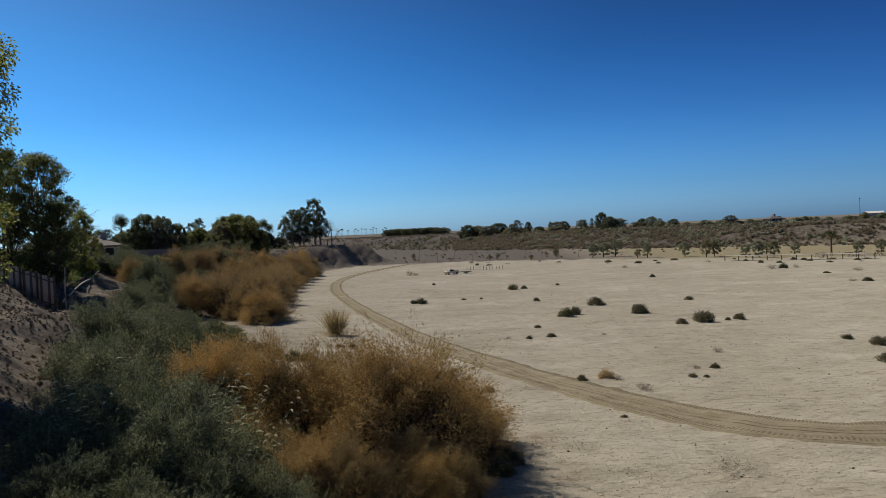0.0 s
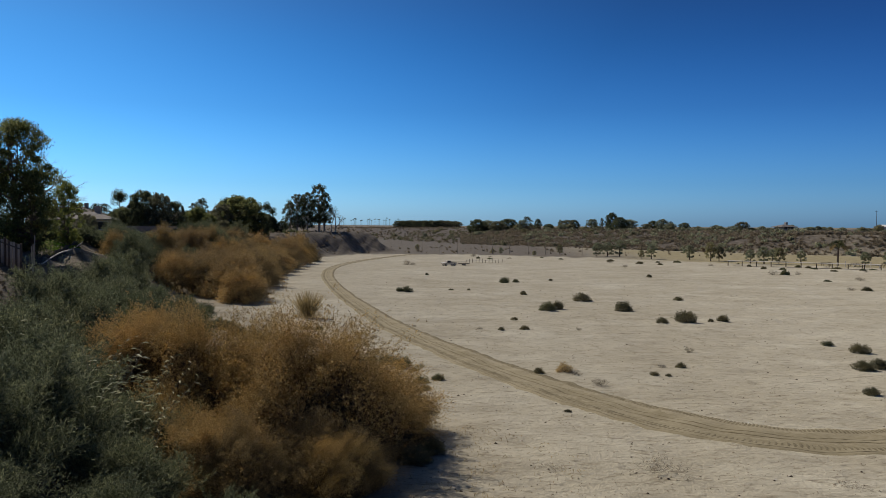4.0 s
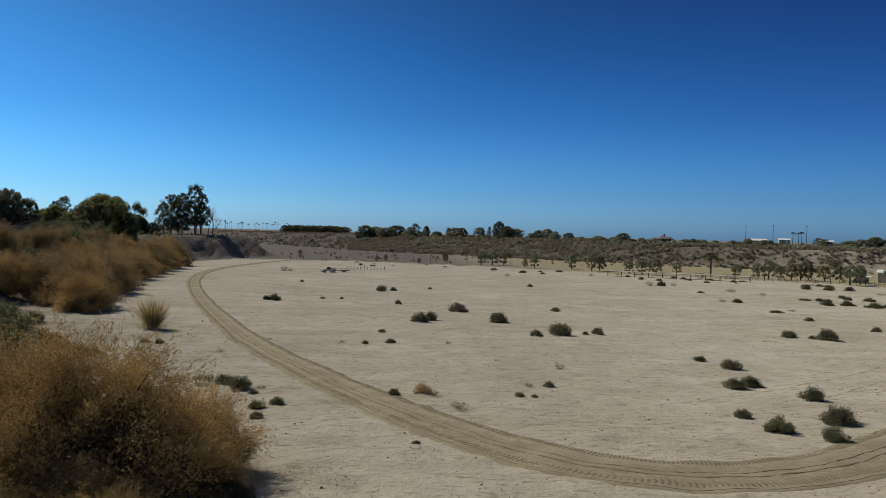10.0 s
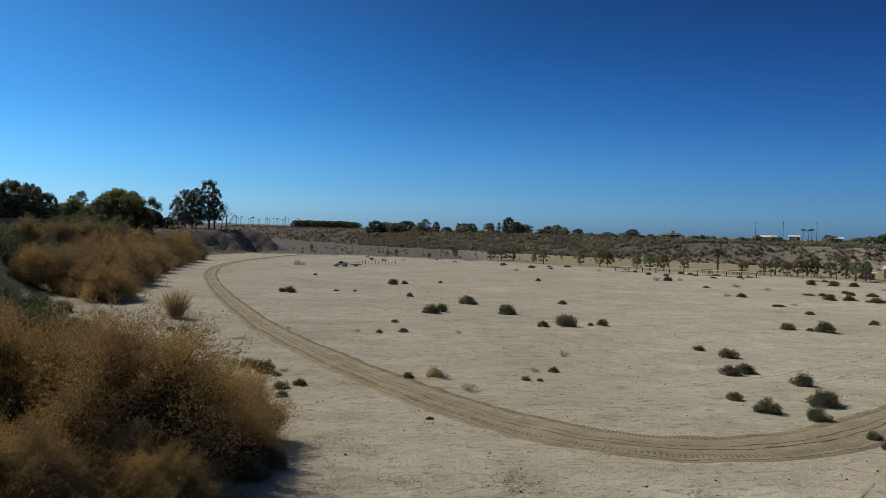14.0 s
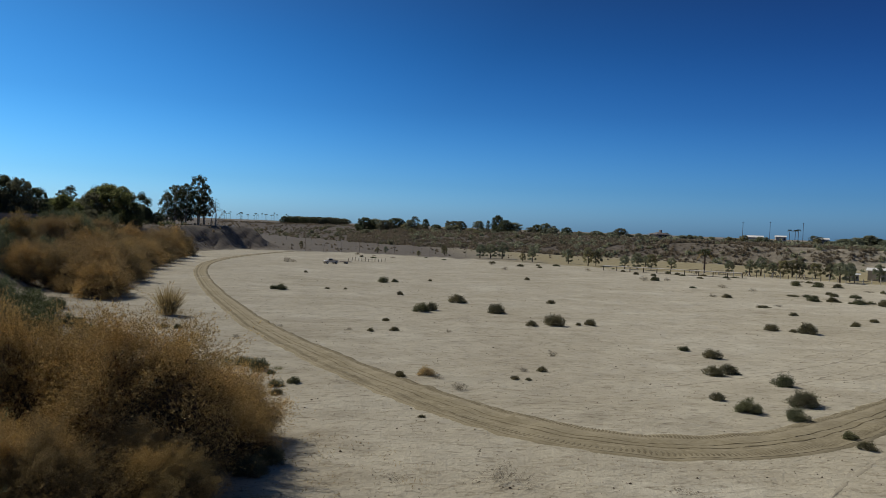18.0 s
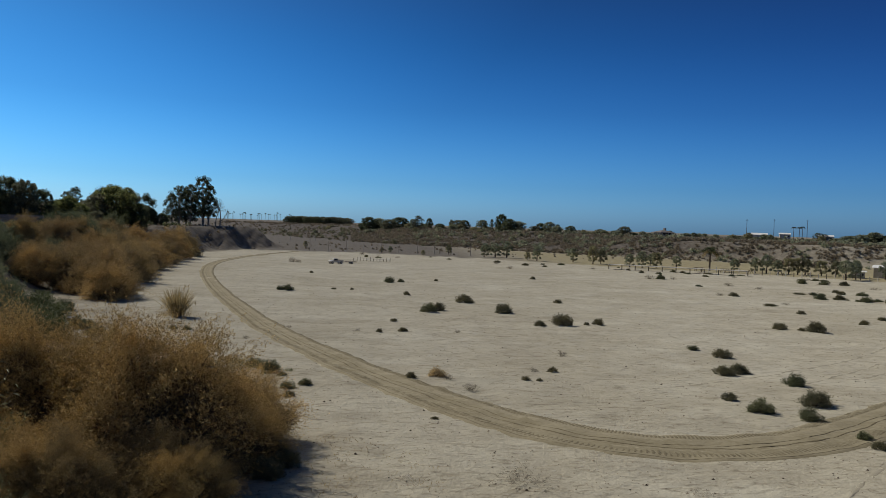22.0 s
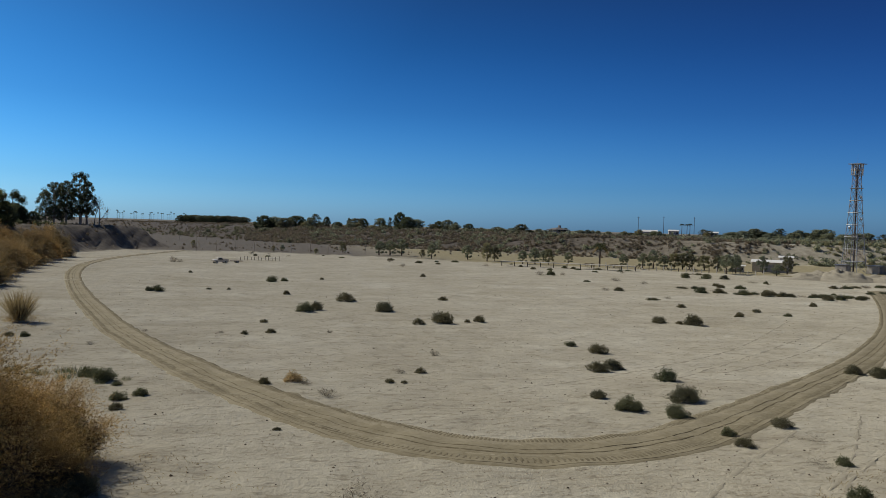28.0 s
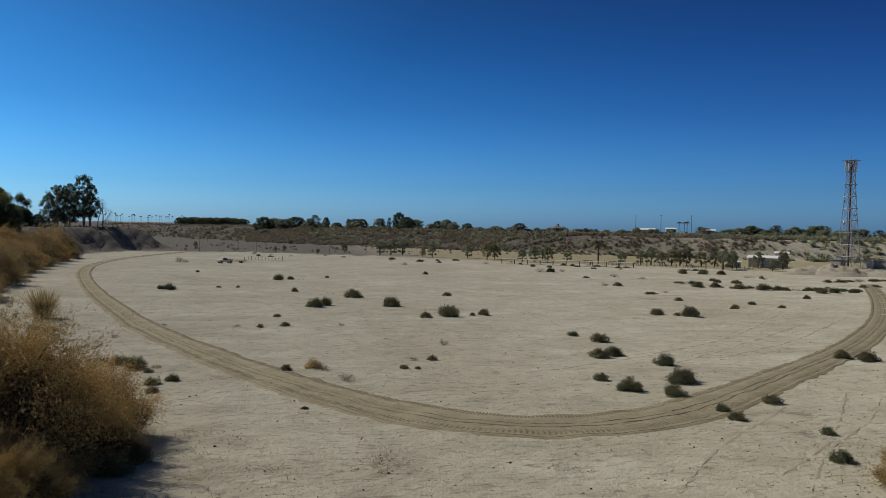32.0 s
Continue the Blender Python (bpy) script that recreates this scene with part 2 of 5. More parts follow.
WILLOW = leaf_material("grey_green_leaf", (0.033, 0.043, 0.027), (0.122, 0.143, 0.085), (0.35, 0.375, 0.24), 0.32)
REED = leaf_material("pale_reed_leaf", (0.06, 0.08, 0.03), (0.12, 0.14, 0.06), (0.3, 0.3, 0.2), 0.25)
CANE_LEAF = leaf_material("pale_cane_leaf", (0.2, 0.22, 0.13), (0.38, 0.4, 0.27), (0.6, 0.61, 0.46), 0.3)
SAGE = leaf_material("olive_brush", (0.075, 0.07, 0.042), (0.175, 0.163, 0.1), (0.32, 0.3, 0.195), 0.2)
GREENBRUSH = leaf_material("green_brush", (0.068, 0.075, 0.042), (0.155, 0.168, 0.098), (0.29, 0.3, 0.185), 0.2)
DEAD_LEAF = leaf_material("dead_leaf_litter", (0.08, 0.064, 0.05), (0.17, 0.137, 0.105), (0.28, 0.228, 0.17), 0.15)
DRYGRASS = leaf_material("dry_grass", (0.22, 0.16, 0.08), (0.42, 0.325, 0.18), (0.6, 0.49, 0.3), 0.35)
GREY_DRY = leaf_material("grey_dead_twig", (0.11, 0.095, 0.075), (0.2, 0.175, 0.14), (0.31, 0.27, 0.22), 0.05)
# TREE_DARK and TREE_GREY are lifted a little in colour for distance haze
TREE_DARK = leaf_material("dark_tree_leaf", (0.062, 0.074, 0.042), (0.122, 0.14, 0.083), (0.21, 0.23, 0.137), 0.5)
TREE_MID = leaf_material("green_tree_leaf", (0.06, 0.073, 0.03), (0.142, 0.162, 0.068), (0.28, 0.297, 0.13), 0.65)
TREE_GOLD = leaf_material("yellowing_leaf", (0.1, 0.118, 0.03), (0.245, 0.272, 0.08), (0.42, 0.435, 0.14), 0.6)
TREE_GREY = leaf_material("grey_green_tree_leaf", (0.09, 0.092, 0.062), (0.175, 0.175, 0.12), (0.3, 0.29, 0.2), 0.5)
GUM = leaf_material("gum_leaf", (0.05, 0.062, 0.037), (0.115, 0.132, 0.08), (0.21, 0.225, 0.145), 0.45)
# FAR_LEAF and FAR_OLIVE: paled leaf colours that imitate haze over far foliage
FAR_LEAF = leaf_material("hazed_tree_leaf", (0.15, 0.165, 0.115), (0.285, 0.305, 0.215), (0.44, 0.455, 0.33), 0.4)
FAR_OLIVE = leaf_material("hazed_olive_leaf", (0.165, 0.155, 0.088), (0.31, 0.29, 0.17), (0.47, 0.435, 0.265), 0.4)
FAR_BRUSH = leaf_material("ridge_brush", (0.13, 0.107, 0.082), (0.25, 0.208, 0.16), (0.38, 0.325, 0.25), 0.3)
PALM_LEAF = leaf_material("palm_leaf", (0.03, 0.04, 0.018), (0.06, 0.075, 0.032), (0.11, 0.12, 0.055), 0.15)
LAWN = leaf_material("lawn_grass", (0.07, 0.13, 0.02), (0.12, 0.21, 0.03), (0.2, 0.3, 0.05), 0.3)
BARK = plain("bark", (0.06, 0.046, 0.034), (0.16, 0.125, 0.095), 4, 0.95, 0, 0.02)
PALE_BARK = plain("pale_bark", (0.2, 0.17, 0.14), (0.42, 0.37, 0.31), 2, 0.9, 0, 0.01)
TWIG = plain("twig", (0.05, 0.036, 0.026), (0.13, 0.095, 0.068), 6, 0.95)
GREY_WOOD = plain("weathered_board", (0.24, 0.21, 0.175), (0.42, 0.37, 0.31), 3, 0.9, 0, 0.006)
DARK_WOOD = plain("old_post", (0.05, 0.04, 0.032), (0.13, 0.105, 0.085), 4, 0.9)
PALE_WOOD = plain("bleached_plank", (0.4, 0.37, 0.32), (0.62, 0.58, 0.52), 3, 0.85)
STEEL = plain("galvanised_steel", (0.22, 0.23, 0.25), (0.4, 0.41, 0.43), 3, 0.45, 0.7, 0.002, 0.5)
RED_STEEL = plain("faded_red_paint", (0.24, 0.17, 0.155), (0.36, 0.27, 0.25), 3, 0.6, 0.1)
BLACK_MESH = plain("black_mesh", (0.012, 0.012, 0.012), (0.03, 0.03, 0.028), 5, 0.8)
DUSTY = plain("dusty_cream_paint", (0.36, 0.32, 0.26), (0.58, 0.54, 0.47), 1.5, 0.6)
WHITE = plain("white_paint", (0.62, 0.61, 0.58), (0.8, 0.79, 0.77), 1.5, 0.6)
STUCCO = plain("tan_stucco", (0.36, 0.3, 0.23), (0.5, 0.43, 0.34), 2, 0.95)
BLOCK = plain("grey_block", (0.22, 0.2, 0.18), (0.36, 0.33, 0.3), 2, 0.95)
ROOF = plain("grey_shingle", (0.11, 0.1, 0.095), (0.22, 0.2, 0.19), 3, 0.9)
ROOF_TAN = plain("tan_shingle", (0.22, 0.16, 0.12), (0.36, 0.27, 0.2), 3, 0.9)
TYRE = plain("tyre_rubber", (0.015, 0.015, 0.015), (0.035, 0.035, 0.033), 5, 0.85)
CLOD = plain("sand_clod", (0.26, 0.21, 0.15), (0.42, 0.35, 0.26), 5, 0.95)
DIRT = plain("bare_dirt", (0.24, 0.212, 0.16), (0.35, 0.315, 0.242), 0.5, 0.95, 0, 0.05)


def glass_material():
    m, nt, b = node_material("window_glass", 0.08, 0, 0.6)
    b.inputs["Base Color"].default_value = (0.03, 0.035, 0.04, 1)
    return m


GLASS = glass_material()


# ---- lie of the land ----
BASIN = [(60, -70), (34, 2), (20, 9), (6, 11), (-5, 14), (-10, 22), (-15, 36), (-23, 56), (-28, 80), (-32, 115), (-34, 148), (-31, 176),
         (-25, 197), (-19, 212), (-34, 236), (-90, 300), (-230, 420), (-330, 560), (-150, 600), (-60, 420), (2, 292), (40, 246), (66, 216), (90, 197),
         (116, 176), (150, 160), (210, 120), (240, 40), (190, -70)]
PLATEAU = 5.0


def basin_distance(x, y):
    """Metres outside the basin's edge; negative inside it."""
    x, y = np.asarray(x, float), np.asarray(y, float)
    best, inside = np.full(x.shape, 1e9), np.zeros(x.shape, bool)
    for (ax, ay), (bx, by) in zip(BASIN, BASIN[1:] + BASIN[:1]):
        dx, dy = bx - ax, by - ay
        u = np.clip(((x - ax) * dx + (y - ay) * dy) / (dx * dx + dy * dy), 0, 1)
        best = np.minimum(best, np.hypot(x - ax - u * dx, y - ay - u * dy))
        crosses = (ay > y) != (by > y)
        inside ^= crosses & (x < (bx - ax) * (y - ay) / (by - ay if by != ay else 1e-9) + ax)
    return np.where(inside, -best, best)


def waves(x, y, size, seed):
    """Smooth unevenness between about -1 and 1."""
    out = 0
    for k in range(5):
        a = seed * 1.7 + k * 2.399
        out = out + np.sin((x * np.cos(a) + y * np.sin(a)) * 6.28 / size * (1 + 0.37 * k) + seed * 3.1 + k * k)
    return out / 3


def slope_width(x, y):
    nose = np.clip((y - 152) / 16, 0, 1) * np.clip((252 - y) / 20, 0, 1) * np.clip((5 - x) / 10, 0, 1)
    return (15 + 35 * np.clip((y - 215) / 40, 0, 1) * np.clip((x + 60) / 40, 0, 1)) * (1 - 0.45 * nose)


def ground_z(x, y):
    x, y = np.asarray(x, float), np.asarray(y, float)
    bare = np.clip((y - 150) / 16, 0, 1) * np.clip((-x - 5) / 10, 0, 1)   # the bare bank is smoother
    d = basin_distance(x, y) + (1.2 - 0.4 * bare) * waves(x, y, 16, 1) + 0.5 * waves(x, y, 5, 2)
    u = np.clip(d / slope_width(x, y), 0, 1)
    rise = u * u * (3 - 2 * u) * 0.5 + 0.5 * u
    far = np.clip((y - 230) / 60, 0, 1) * np.clip((x + 40) / 40, 0, 1)
    z = PLATEAU * rise + 0.12 * rise * waves(x, y, 7, 3) + 0.6 * far * rise * waves(x, y, 40, 4)
    return z + 0.03 * waves(x, y, 9, 5) + 0.03 * waves(x, y, 3.1, 6)


# ---- mesh helpers ----


class Geo:
    """Collects triangles."""

    def __init__(self):
        self.v, self.f, self.n = [], [], 0

    def add(self, v, f):
        v, f = np.asarray(v, float).reshape(-1, 3), np.asarray(f, int).reshape(-1, 3)
        self.v.append(v)
        self.f.append(f + self.n)
        self.n += len(v)
        return self

    def quads(self, v, q):
        q = np.asarray(q, int).reshape(-1, 4)
        return self.add(v, np.concatenate([q[:, [0, 1, 2]], q[:, [0, 2, 3]]]))

    def box(self, x0, y0, z0, x1, y1, z1, turn=None, taper=0.0):
        """A box with slightly broken edges: the top is drawn in by taper."""
        c = min(x1 - x0, y1 - y0, z1 - z0) * 0.06
        v, rings = [], [(z0, c), (z0 + c, 0), (z1 - c, taper), (z1, c + taper)]
        for z, i in rings:
            v += [(x0 + i, y0 + i, z), (x1 - i, y0 + i, z), (x1 - i, y1 - i, z), (x0 + i, y1 - i, z)]
        q = [(3, 2, 1, 0), (12, 13, 14, 15)]
        for k in range(3):
            q += [(k * 4 + a, k * 4 + (a + 1) % 4, k * 4 + 4 + (a + 1) % 4, k * 4 + 4 + a) for a in range(4)]
        v = np.array(v)
        if turn is not None:
            v = np.array([turn @ Vector(p) for p in v])
        return self.quads(v, q)

    def tube(self, points, radii, sides=6):
        p = np.asarray(points, float)
        r = np.broadcast_to(np.asarray(radii, float), len(p))
        d = np.gradient(p, axis=0)
        d /= np.linalg.norm(d, axis=1, keepdims=True) + 1e-9
        up = np.where(np.abs(d[:, 2:3]) > 0.9, (1.0, 0, 0), (0, 0, 1.0))
        a = np.cross(d, up)
        a /= np.linalg.norm(a, axis=1, keepdims=True) + 1e-9
        b = np.cross(d, a)
        w = np.arange(sides) * 2 * np.pi / sides
        ring = p[:, None] + r[:, None, None] * (np.cos(w)[None, :, None] * a[:, None] + np.sin(w)[None, :, None] * b[:, None])
        q = [(i * sides + k, i * sides + (k + 1) % sides, (i + 1) * sides + (k + 1) % sides, (i + 1) * sides + k)
             for i in range(len(p) - 1) for k in range(sides)]
        self.quads(ring.reshape(-1, 3), q)
        last = (len(p) - 1) * sides
        return self.add(ring.reshape(-1, 3)[last:], [(0, k, k + 1) for k in range(1, sides - 1)])

    def lathe(self, profile, sides=14, turn=None):
        w = np.arange(sides) * 2 * np.pi / sides
        v = np.array([(r * math.cos(a), r * math.sin(a), z) for r, z in profile for a in w])
        if turn is not None:
            v = np.array([turn @ Vector(p) for p in v])
        n = len(profile)
        self.quads(v, [(i * sides + k, i * sides + (k + 1) % sides, (i + 1) * sides + (k + 1) % sides, (i + 1) * sides + k)
                       for i in range(n - 1) for k in range(sides)])
        return self

    def blades(self, base, way, length, width, bend=0.0, rng=None):
        """Thin pointed leaves: a two-step ribbon each, its tip drooping by bend."""
        n = len(base)
        way = way / (np.linalg.norm(way, axis=1, keepdims=True) + 1e-9)
        side = np.cross(way, rng.normal(size=(n, 3)))
        side /= np.linalg.norm(side, axis=1, keepdims=True) + 1e-9
        length, width = np.broadcast_to(length, n)[:, None], np.broadcast_to(width, n)[:, None]
        mid = base + way * length * 0.55
        mid[:, 2:] -= bend * length * 0.2
        tip = base + way * length
        tip[:, 2:] -= bend * length * 0.7
        v = np.stack([base, mid + side * width / 2, mid - side * width / 2, tip], 1).reshape(-1, 3)
        k = np.arange(n)[:, None] * 4
        return self.add(v, np.concatenate([k + (0, 1, 2), k + (1, 3, 2)]))

    def mesh(self, name, material, smooth=False):
        v, f = np.concatenate(self.v), np.concatenate(self.f)
        me = bpy.data.meshes.new(name)
        me.vertices.add(len(v))
        me.vertices.foreach_set("co", v.ravel().astype(np.float32))
        me.loops.add(len(f) * 3)
        me.loops.foreach_set("vertex_index", f.ravel().astype(np.int32))
        me.polygons.add(len(f))
        me.polygons.foreach_set("loop_start", np.arange(len(f), dtype=np.int32) * 3)
        me.polygons.foreach_set("use_smooth", np.full(len(f), smooth))
        me.update(calc_edges=True)
        me.materials.append(material)
        return me


def part(name, mesh, parent, label="", m=None):
    ob = new(name, mesh)
    ob.parent = parent
    if m is not None:
        ob.matrix_basis = m
    return tagged(ob, label) if label else ob


def stand(name, parts, m, label, category, group="", kind=""):
    """A thing at the pose m: an Empty at its base that holds its parts, rows of name, mesh and, where it differs, label."""
    top = new(name)
    top.empty_display_size = 0.2
    top.matrix_basis = m
    for row in parts:
        part(row[0], row[1], top, *row[2:])
    return tagged(top, label, category, group, kind)


def on_ground(x, y, turn=0.0, size=1.0, sink=0.04, tall=None):
    z = float(ground_z(x, y)) - sink
    return pose(x, y, z, 0, 0, turn) @ Matrix.Diagonal((size, size, tall or size, 1))


# ---- plants ----


def shrub(seed, spread, height, leaves, leaf_long, leaf_wide, leaf, wood=TWIG, lobes=9, up=0.6, bend=0.25, stems=9, low=0.12, bumps=6, big=(0.24, 0.38), knots=0.11, inside=True, core=0, bare=0.0, gaps=-9.0):
    """A many-stemmed shrub: stems from one foot to uneven lobes, each lobe set with smaller bumps whose skin is feathery sprays of fine leaves."""
    rng = np.random.default_rng(seed)
    ang = np.arange(lobes) * 2.399 + rng.uniform(-0.4, 0.4, lobes)
    far = spread * 0.82 * np.sqrt((np.arange(lobes) + rng.uniform(0.1, 0.9, lobes)) / lobes)
    dome = np.sqrt(np.clip(1 - (far / spread) ** 2, 0.12, 1))
    main = np.stack([far * np.cos(ang), far * np.sin(ang), height * np.clip(0.78 * dome * rng.uniform(0.5, 1, lobes), 0.1, 1) * np.where(far > 0.55 * spread, rng.uniform(0.3, 0.85, lobes), 1)], 1)
    wide = spread * rng.uniform(*big, lobes)
    d = rng.normal(size=(lobes, bumps, 3)) + (0, 0, 0.35)
    d /= np.linalg.norm(d, axis=2, keepdims=True)
    centre = (main[:, None] + d * wide[:, None, None] * 0.72).reshape(-1, 3)
    size = np.repeat(wide, bumps) * rng.uniform(0.4, 0.85, lobes * bumps)
    wooden = Geo()
    for k in range(stems):
        c = main[k % lobes] + rng.normal(size=3) * 0.15 * spread
        foot = rng.normal(size=3) * 0.07 * spread * np.array([1, 1, 0])
        mid = foot * 0.5 + c * 0.5 + rng.normal(size=3) * 0.06 * spread
        mid[2] = max(mid[2], 0.1)
        r = 0.018 * height + 0.008
        wooden.tube([foot - (0, 0, 0.1), foot * 0.7 + mid * 0.3, mid, c], [r, r * 0.9, r * 0.7, r * 0.2], 5)
    if core:   # dark dead twigs added inside, to block light and darken the gaps
        pick = rng.integers(0, lobes, core)
        d = rng.normal(size=(core, 3))
        d *= (wide[pick] * 1.0 * rng.uniform(0, 1, core) ** 0.4 / np.linalg.norm(d, axis=1))[:, None]
        seat = main[pick] * rng.uniform(0.55, 1.0, (core, 1)) + d
        seat[:, 2] = np.abs(seat[:, 2]) * 0.85
        wooden.blades(seat, rng.normal(size=(core, 3)) + (0, 0, 0.6), 0.1 * spread, 0.009 * spread, 0.1, rng)
    # bare: how far lower leaves are left out, dark twigs standing in for shade
    share = size ** 2 * (1 - bare + bare * np.clip(centre[:, 2] / height * 1.5 - 0.25, 0, 1))
    pick = rng.choice(len(size), leaves // 7, p=share / share.sum())
    d = rng.normal(size=(len(pick), 3))
    d /= np.linalg.norm(d, axis=1, keepdims=True)
    out = rng.uniform(0.3, 1.0, len(pick)) ** 0.7
    at = centre[pick] + d * (size[pick] * out)[:, None]
    at[:, 2] = np.maximum(np.abs(at[:, 2]), low * height * rng.uniform(0.1, 1, len(pick)))
    # crevices and fingers over the whole outline
    core = at - (0, 0, 0.3 * height)
    step = 0.34 * spread
    knot = waves(at[:, 0] + 0.7 * at[:, 2], at[:, 1] - 0.6 * at[:, 2], step * 1.6, seed % 17) + 0.7 * waves(at[:, 0] - at[:, 2], at[:, 1] + at[:, 2], step * 0.8, seed % 13 + 3)
    at = at + core / (np.linalg.norm(core, axis=1, keepdims=True) + 0.1 * spread) * (knot * knots * spread)[:, None]
    # gaps: below this the crevices are leafless, the dark twigs deepening their shade
    full = knot + rng.normal(size=len(knot)) * 0.12 > gaps
    at, d, pick = at[full], d[full], pick[full]
    at[:, 2] = np.abs(at[:, 2])
    way = d * 0.9 + (at - (0, 0, 0.25 * height)) / spread * 0.4 + (0, 0, up) + rng.normal(size=d.shape) * 0.4
    way /= np.linalg.norm(way, axis=1, keepdims=True)
    green = Geo()
    # tangled inner leaves, mostly hidden, added to block light and darken the shaded side
    inner = rng.integers(0, lobes, leaves // 9 if inside else 3)
    ball = rng.normal(size=(len(inner), 3))
    ball *= (wide[inner] * 0.95 * rng.uniform(0, 1, len(inner)) ** 0.4 / np.linalg.norm(ball, axis=1))[:, None]
    seat = main[inner] + ball
    seat[:, 2] = np.abs(seat[:, 2]) * 0.9
    green.blades(seat, rng.normal(size=ball.shape), leaf_long * 1.6, leaf_wide * 2, 0.1, rng)
    long = leaf_long * rng.uniform(1.2, 2.8, len(pick))
    green.blades(at, way, long, leaf_wide * 0.5, bend, rng)
    u = rng.uniform(0.1, 0.95, (len(pick), 6))
    base = at[:, None] + way[:, None] * (u * long[:, None])[..., None]
    base[..., 2] -= bend * long[:, None] * 0.6 * u * u
    turn = way[:, None] * 0.9 + rng.normal(size=(len(pick), 6, 3)) * 0.6
    green.blades(base.reshape(-1, 3), turn.reshape(-1, 3), leaf_long * rng.uniform(0.5, 1.1, base.shape[0] * 6), leaf_wide, bend, rng)
    return wooden.mesh("woody_base", wood, True), green.mesh("foliage", leaf)


def cane(seed, height, stems, leaf):
    """Cane: tall arching stalks with long alternate leaves."""
    rng = np.random.default_rng(seed)
    stalk, green = Geo(), Geo()
    for k in range(stems):
        a, lean = rng.uniform(0, 6.283), rng.uniform(0.1, 0.55)
        s = np.linspace(0, 1, 7)[:, None]
        h = height * rng.uniform(0.7, 1.1)
        p = rng.normal(size=3) * (0.25, 0.25, 0) + np.array([math.cos(a) * lean, math.sin(a) * lean, 0]) * h * s ** 2 + (0, 0, h) * s * (1 - 0.25 * lean * s)
        stalk.tube(p, np.linspace(0.014, 0.004, 7), 4)
        u = np.linspace(0.25, 1, 16)
        base = np.stack([np.interp(u, s[:, 0], p[:, i]) for i in range(3)], 1)
        side = np.array([-math.sin(a), math.cos(a), 0]) * np.where(np.arange(16) % 2, 1, -1)[:, None]
        green.blades(base, side + (0, 0, 0.5) + rng.normal(size=(16, 3)) * 0.15, h * 0.12 * rng.uniform(0.8, 1.2, 16), 0.04, 0.5, rng)
    return stalk.mesh("stalk_tuft", GREY_DRY, True), green.mesh("leaf_tuft", leaf)


def tuft(seed, spread, height, blades, leaf):
    """Grass or reed: blades that fan from one foot."""
    rng = np.random.default_rng(seed)
    a, r = rng.uniform(0, 6.283, blades), spread * 0.35 * np.sqrt(rng.uniform(0, 1, blades))
    base = np.stack([r * np.cos(a), r * np.sin(a), np.full(blades, -0.03)], 1)
    lean = rng.uniform(0.0, 0.5, blades)
    way = np.stack([np.cos(a) * lean, np.sin(a) * lean, np.ones(blades)], 1) + rng.normal(size=(blades, 3)) * 0.2
    return Geo().blades(base, way, height * rng.uniform(0.45, 1.1, blades), 0.01 + 0.005 * height, 0.2, rng).mesh("leaf_tuft", leaf)


def tree(seed, height, trunk, clumps, crown, leaves, leaf_long, leaf_wide, leaf, bark=BARK, bend=0.3, spread=0.8, trunks=1, tight=1.0):
    """A tree: one or more tapered trunks, a limb to each clump of the crown, twigs, and the clumps' leaves.
    crown: lowest and highest height of the clumps and the crown's radius at half height, as shares of the height."""
    rng = np.random.default_rng(seed)
    low, high, wide = crown
    u = np.sort(rng.uniform(0, 1, clumps))
    zc = height * (low + (high - low) * u)
    env = height * wide * np.sqrt(np.clip(1 - ((u - 0.42) / 0.6) ** 2, 0.04, 1))
    a = np.arange(clumps) * 2.399 + rng.uniform(-0.5, 0.5, clumps)
    rr = env * np.sqrt(rng.uniform(0.05, 1, clumps)) * spread
    centre = np.stack([rr * np.cos(a), rr * np.sin(a), zc], 1)
    size = height * wide * rng.uniform(0.2, 0.72, clumps) * tight
    wood = Geo()
    feet = [np.array([0.0, 0, 0])] + [rng.normal(size=3) * (0.35, 0.35, 0) * (height / 10) for _ in range(trunks - 1)]
    spines = []
    for foot in feet:
        lean = rng.normal(size=2) * 0.05 * height + foot[:2] * 1.2
        top = np.array([lean[0], lean[1], height * high * 0.93])
        s = np.linspace(0, 1, 8)[:, None]
        spine = foot * (1 - s) + top * s + rng.normal(size=(8, 3)) * 0.012 * height * s
        spine[0] = foot - (0, 0, 0.25)
        wood.tube(spine, trunk / math.sqrt(trunks) * np.array([1.35, 1, 0.86, 0.7, 0.54, 0.38, 0.22, 0.06]), 7)
        spines.append(spine)
    for k in range(clumps):
        spine = spines[k % trunks]
        h = np.clip(centre[k, 2] / height - 0.16, 0.1, 0.85) * height
        i = int(np.clip(np.searchsorted(spine[:, 2], h), 1, 6))
        start, end = spine[i], centre[k]
        mid = (start + end) / 2 + (0, 0, 0.04 * height) + rng.normal(size=3) * 0.02 * height
        r = trunk * (0.34 - 0.22 * u[k])
        wood.tube([start, mid, end], [r, r * 0.6, r * 0.22], 5)
        for _ in range(4):
            d = rng.normal(size=3)
            tip = end + d / np.linalg.norm(d) * size[k] * 0.85
            wood.tube([mid * 0.3 + end * 0.7, (end + tip) / 2, tip], [r * 0.25, r * 0.15, r * 0.04], 3)
    pick = rng.integers(0, clumps, leaves)
    d = rng.normal(size=(leaves, 3))
    d /= np.linalg.norm(d, axis=1, keepdims=True)
    at = centre[pick] + d * (size[pick] * rng.uniform(0.1, 1, leaves) ** 0.5)[:, None] * (1, 1, 0.75)
